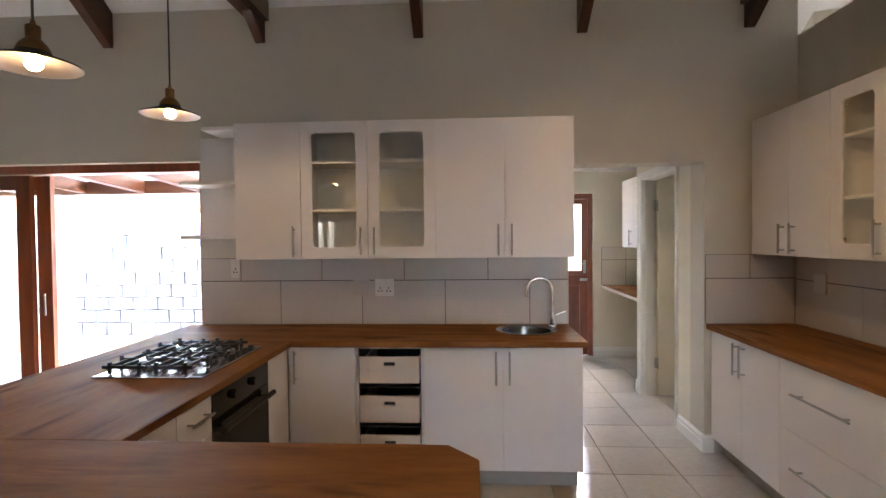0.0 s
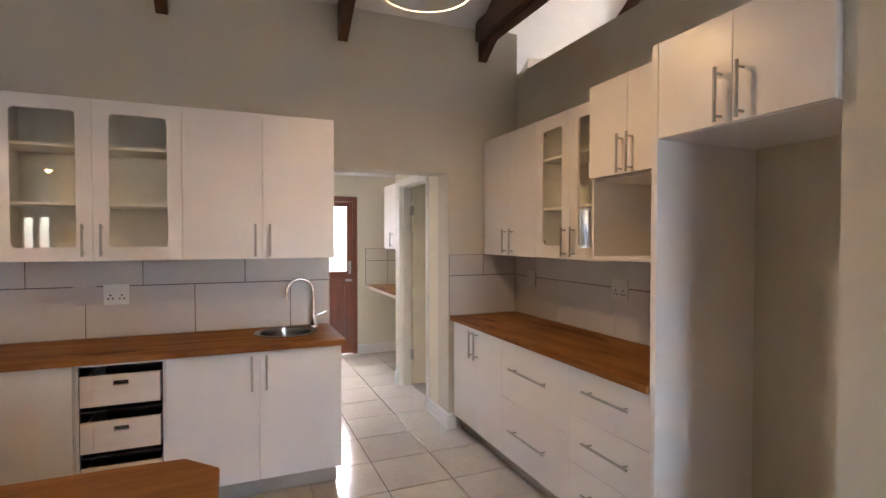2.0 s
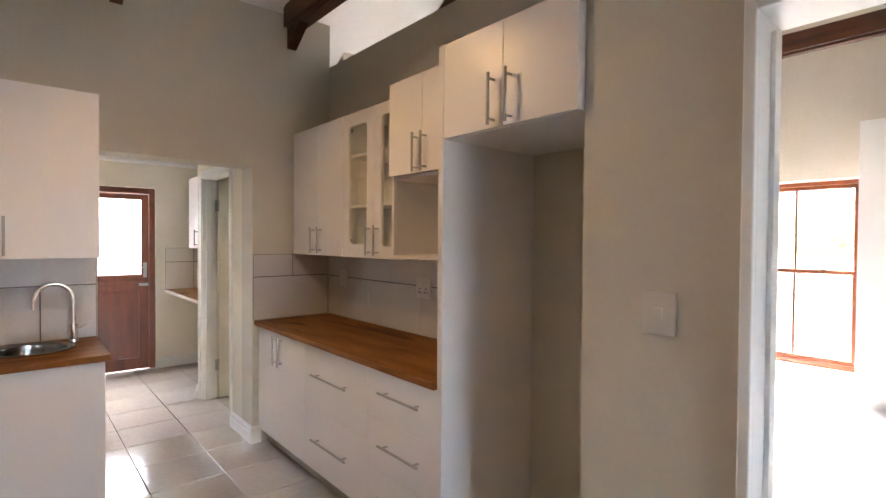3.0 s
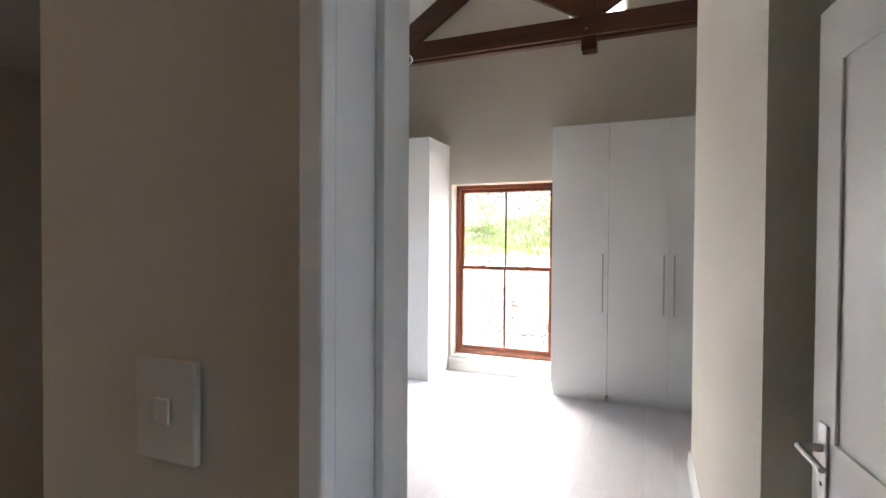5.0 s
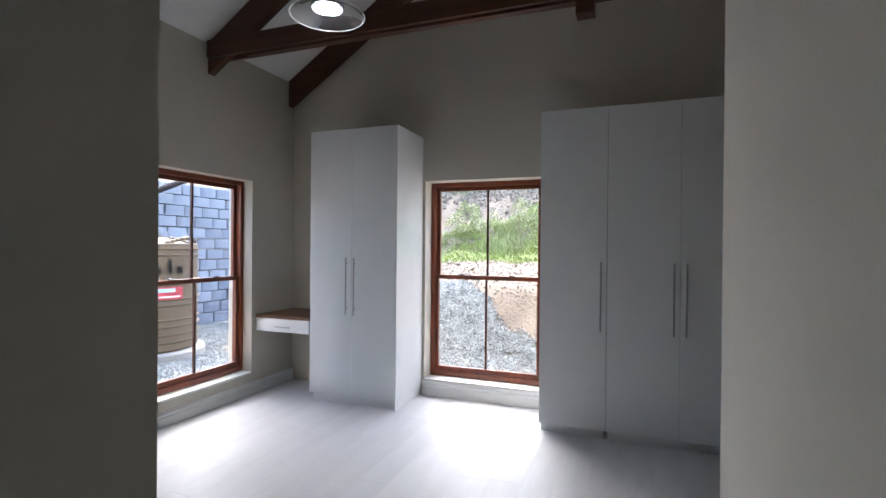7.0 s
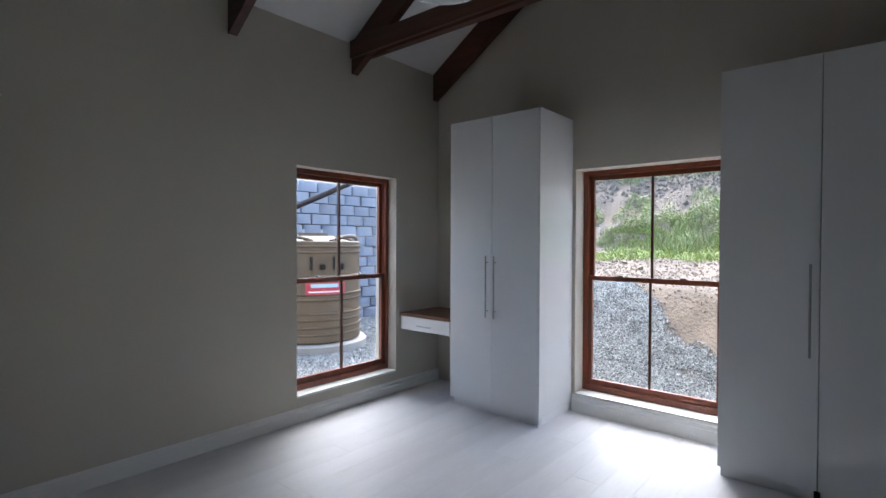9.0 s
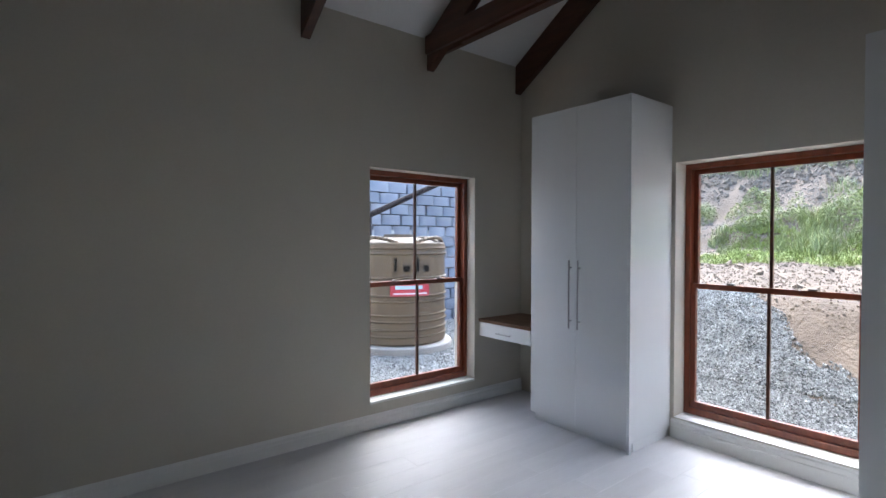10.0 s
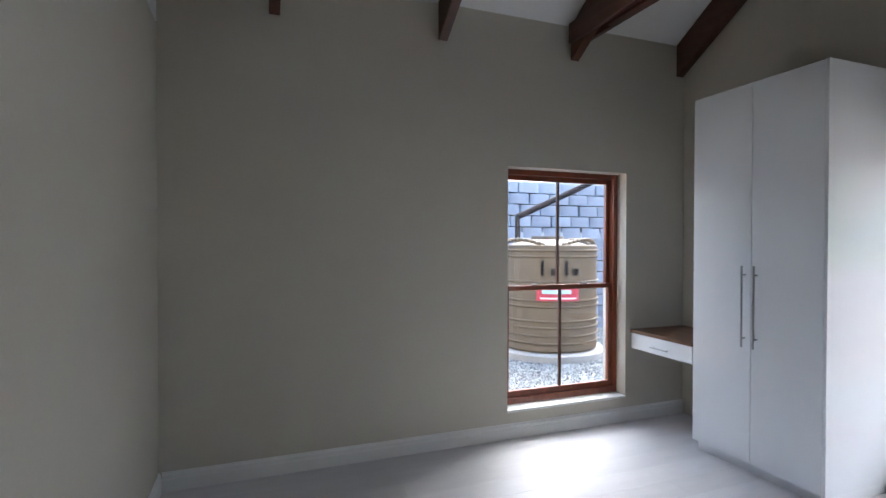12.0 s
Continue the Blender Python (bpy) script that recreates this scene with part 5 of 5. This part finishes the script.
# water tank
tank = thing("water_tank", pose(4.82, 3.05, 0), "beige ribbed plastic water tank on a concrete slab", "water tank")
R = 0.70
prof = [(0, 0.06), (R - 0.02, 0.06), (R, 0.09)]
for z in (0.19, 0.29, 0.40, 0.49, 0.685, 0.765, 1.02, 1.36, 1.44):
    prof += [(R - 0.006, z - 0.024), (R + 0.018, z - 0.009), (R + 0.018, z + 0.006), (R - 0.004, z + 0.012)]
prof += [(R - 0.004, 1.50), (R - 0.02, 1.515), (R - 0.06, 1.515), (R - 0.08, 1.49), (R - 0.20, 1.53), (0.30, 1.585), (0.24, 1.59), (0.23, 1.635), (0, 1.64)]
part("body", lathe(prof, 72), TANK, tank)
for k in range(4):
    a = k * math.pi / 2 + 0.35
    arch = [(math.cos(a + d) * (R - 0.05), math.sin(a + d) * (R - 0.05), 1.512 + 0.075 * math.cos(d * 2.6)) for d in [(-6 + q) * 0.1 for q in range(13)]]
    bm = bmesh.new()
    for p, q in zip(arch, arch[1:]):
        rod(p, q, 0.026, seg=8, bm=bm)
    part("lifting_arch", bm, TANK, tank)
part("slab", lathe([(0, -0.06), (R + 0.10, -0.06), (R + 0.10, 0.035), (R + 0.08, 0.055), (0, 0.055)], 48), SLAB, tank, "round concrete slab")

def curved_patch(z0, z1, ang, half, r, mat, parent, name):
    bm = bmesh.new()
    n = 16
    rows = [[bm.verts.new(((r + e) * math.cos(ang - half + 2 * half * i / n), (r + e) * math.sin(ang - half + 2 * half * i / n), z)) for i in range(n + 1)] for z, e in ((z0, 0), (z1, 0), (z1, 0.004), (z0, 0.004))]
    for a, b in zip(rows, rows[1:] + rows[:1]):
        for i in range(n):
            bm.faces.new((a[i], a[i + 1], b[i + 1], b[i]))
    bmesh.ops.recalc_face_normals(bm, faces=bm.faces[:])
    return part(name, bm, mat, parent)
TA = math.atan2(-6.4, -3.75) + 0.19
for dx, h in ((-0.22, 0.19), (-0.07, 0.09), (0.09, 0.19), (0.22, 0.09)):
    curved_patch(1.105, 1.105 + h, TA + dx / R, 0.028 if h > 0.15 else 0.062, R + 0.018, INK, tank, "name_mark")
sg = curved_patch(0.765, 0.93, TA - 0.02, 0.40, R + 0.020, SIGNRED, tank, "sign")
tagged(sg, "red advertising sticker with pale band")
curved_patch(0.862, 0.912, TA - 0.05, 0.27, R + 0.026, SIGNBLUE, sg, "sign_band")
curved_patch(0.792, 0.812, TA - 0.02, 0.34, R + 0.026, SIGNWHITE, sg, "sign_line")

rail = thing("stair_handrail", pose(0, 4.05, 0), "brown painted steel handrail rising along the block wall", "handrail")
part("rail", rod((4.88, 0, 1.97), (7.9, 0, 3.27), 0.05), RAILPAINT, rail)
part("post", rod((4.88, 0, -0.06), (4.88, 0, 2.0), 0.042), RAILPAINT, rail)
part("post", rod((7.85, 0, -0.06), (7.85, 0, 3.25), 0.042), RAILPAINT, rail)

# ---- wall tiles ----
def tile_mesh(w, h, gap=0.0035):
    return mesh_of("tile", box((gap, -0.009, 0.0035), (w - gap, 0, h - 0.0035), 0.0012))
def tile_row(parent, a, b, start, z, h, flip):
    """Tiles 0.6 m long from a to b; flip: the wall faces west and a..b runs towards -y."""
    x = start
    while x < b - 0.01:
        x0, x1 = max(x, a), min(x + 0.6, b)
        if x1 - x0 > 0.02:
            ob = piece("tile", tile_mesh(x1 - x0, h, 0.0012 if flip else 0.003), WTILE, parent, (x0, -0.001, z) if not flip else (-0.001, -x0, z))
            if flip:
                ob.rotation_euler = (0, 0, radians(-90))
        x += 0.6
bed_n = part("grout_bed", box((-4.215, -0.004, 0.901), (-1.56, -0.0005, 1.386)), GROUT, wall_north)
part("grout_bed", box((-0.615, -0.004, 0.901), (-0.012, -0.0005, 1.386)), GROUT, wall_north)
part("grout_bed", box((-0.004, -2.064, 0.901), (-0.0005, -0.011, 1.386)), GROUT, wall_partition)
tile_row(wall_north, -4.215, -1.56, -4.228, 0.901, 0.318, False)
tile_row(wall_north, -4.215, -1.56, -4.522, 1.219, 0.167, False)
tile_row(wall_north, -0.615, -0.0075, -0.615, 0.901, 0.318, False)
tile_row(wall_north, -0.615, -0.0075, -0.915, 1.219, 0.167, False)
tile_row(wall_partition, 0.011, 2.064, 0.0, 0.901, 0.310, True)
tile_row(wall_partition, 0.011, 2.064, -0.29, 1.211, 0.175, True)
part("grout_bed", box((-0.60, 2.824, 0.903), (0.018, 2.8295, 1.384)), GROUT, wall_sc_north)
for z, h in ((0.903, 0.318), (1.221, 0.163)):
    for x0, x1 in ((-0.60, -0.30), (-0.30, 0.018)):
        piece("tile", tile_mesh(x1 - x0, h), CTILE, wall_sc_north, (x0, 2.823, z))

# ---- floor tiles and planks ----
ft = mesh_of("tile", box((0.003, 0.003, -0.011), (0.4195, 0.4195, 0.0), 0.002))
P = 0.4225
for i in range(-8, 3):
    for j in range(-10, 8):
        x, y = -1.3445 + i * P, 0.0635 + j * P
        if x + P > -0.415 or y + P > 3.05:
            if x + P > 0.3 or y + P > 3.05 or y < 0.22:
                continue
        piece("tile", ft, FTILE, floor if y < 0.1 else floor_scullery, (x, y, 0))
bm = bmesh.new()
for i in range(-19, 3):
    for j in range(-17, 1):
        x, y = -1.3445 + i * P, 0.0635 + j * P
        if (-8 <= i and -10 <= j and x + P <= -0.415) or x < -9.2 or x > -0.45 or y < SOUTH - 0.05:
            continue
        x1, y1 = min(x + P, -0.42), min(y + P, 0.2)
        box((x + 0.003, y + 0.003, -0.011), (x1 - 0.003, y1 - 0.003, 0.0), 0, bm)
rest = part("tile_field", bm, FTILE, floor)
tagged(rest, kind="stuff")

rng = random.Random(31)
PW, PL = 0.196, 1.28
pm = mesh_of("plank", box((0.0003, 0.0003, -0.011), (PL - 0.0003, PW - 0.0003, 0.0), 0.0005))
y = 0.195 - PW
while y > SOUTH:
    x = -0.40 - rng.uniform(0, PL)
    while x < 4.43:
        if x < -0.40 or x + PL > 4.43:
            a, b = max(x, -0.405), min(x + PL, 4.435)
            me = mesh_of("plank", box((0.0003, 0.0003, -0.011), (b - a - 0.0003, PW - 0.0003, 0.0), 0.0005))
            if b - a > 0.03:
                piece("plank", me, PLANK, floor_bedroom, (a, y, 0))
        else:
            piece("plank", pm, PLANK, floor_bedroom, (x, y, 0))
        x += PL
    y -= PW

# living room glazing behind the walk: window_4 from a reflection, window_5 added for light
for nm, m, w, h in (("window_4", pose(-5.2, SOUTH - 0.1, 0.9), 0.45, 1.0), ("window_5", pose(-1.65, SOUTH - 0.1, 0.15), 1.0, 2.1)):
    t = thing(nm, m, "assumed mahogany framed living room glazing, unseen", "window", kind="structure")
    part("window_frame", holed(1, 0, 0.08, 0.001, w - 0.001, 0.001, h - 0.001, [(0.06, w / 2 - 0.04, 0.06, h - 0.06), (w / 2 + 0.04, w - 0.06, 0.06, h - 0.06)]), MAHOG, t)
    for xa, xb in ((0.056, w / 2 - 0.036), (w / 2 + 0.036, w - 0.056)):
        g = part("pane", box((xa, 0.03, 0.056), (xb, 0.035, h - 0.056)), PANE, t)
        g.visible_shadow = False
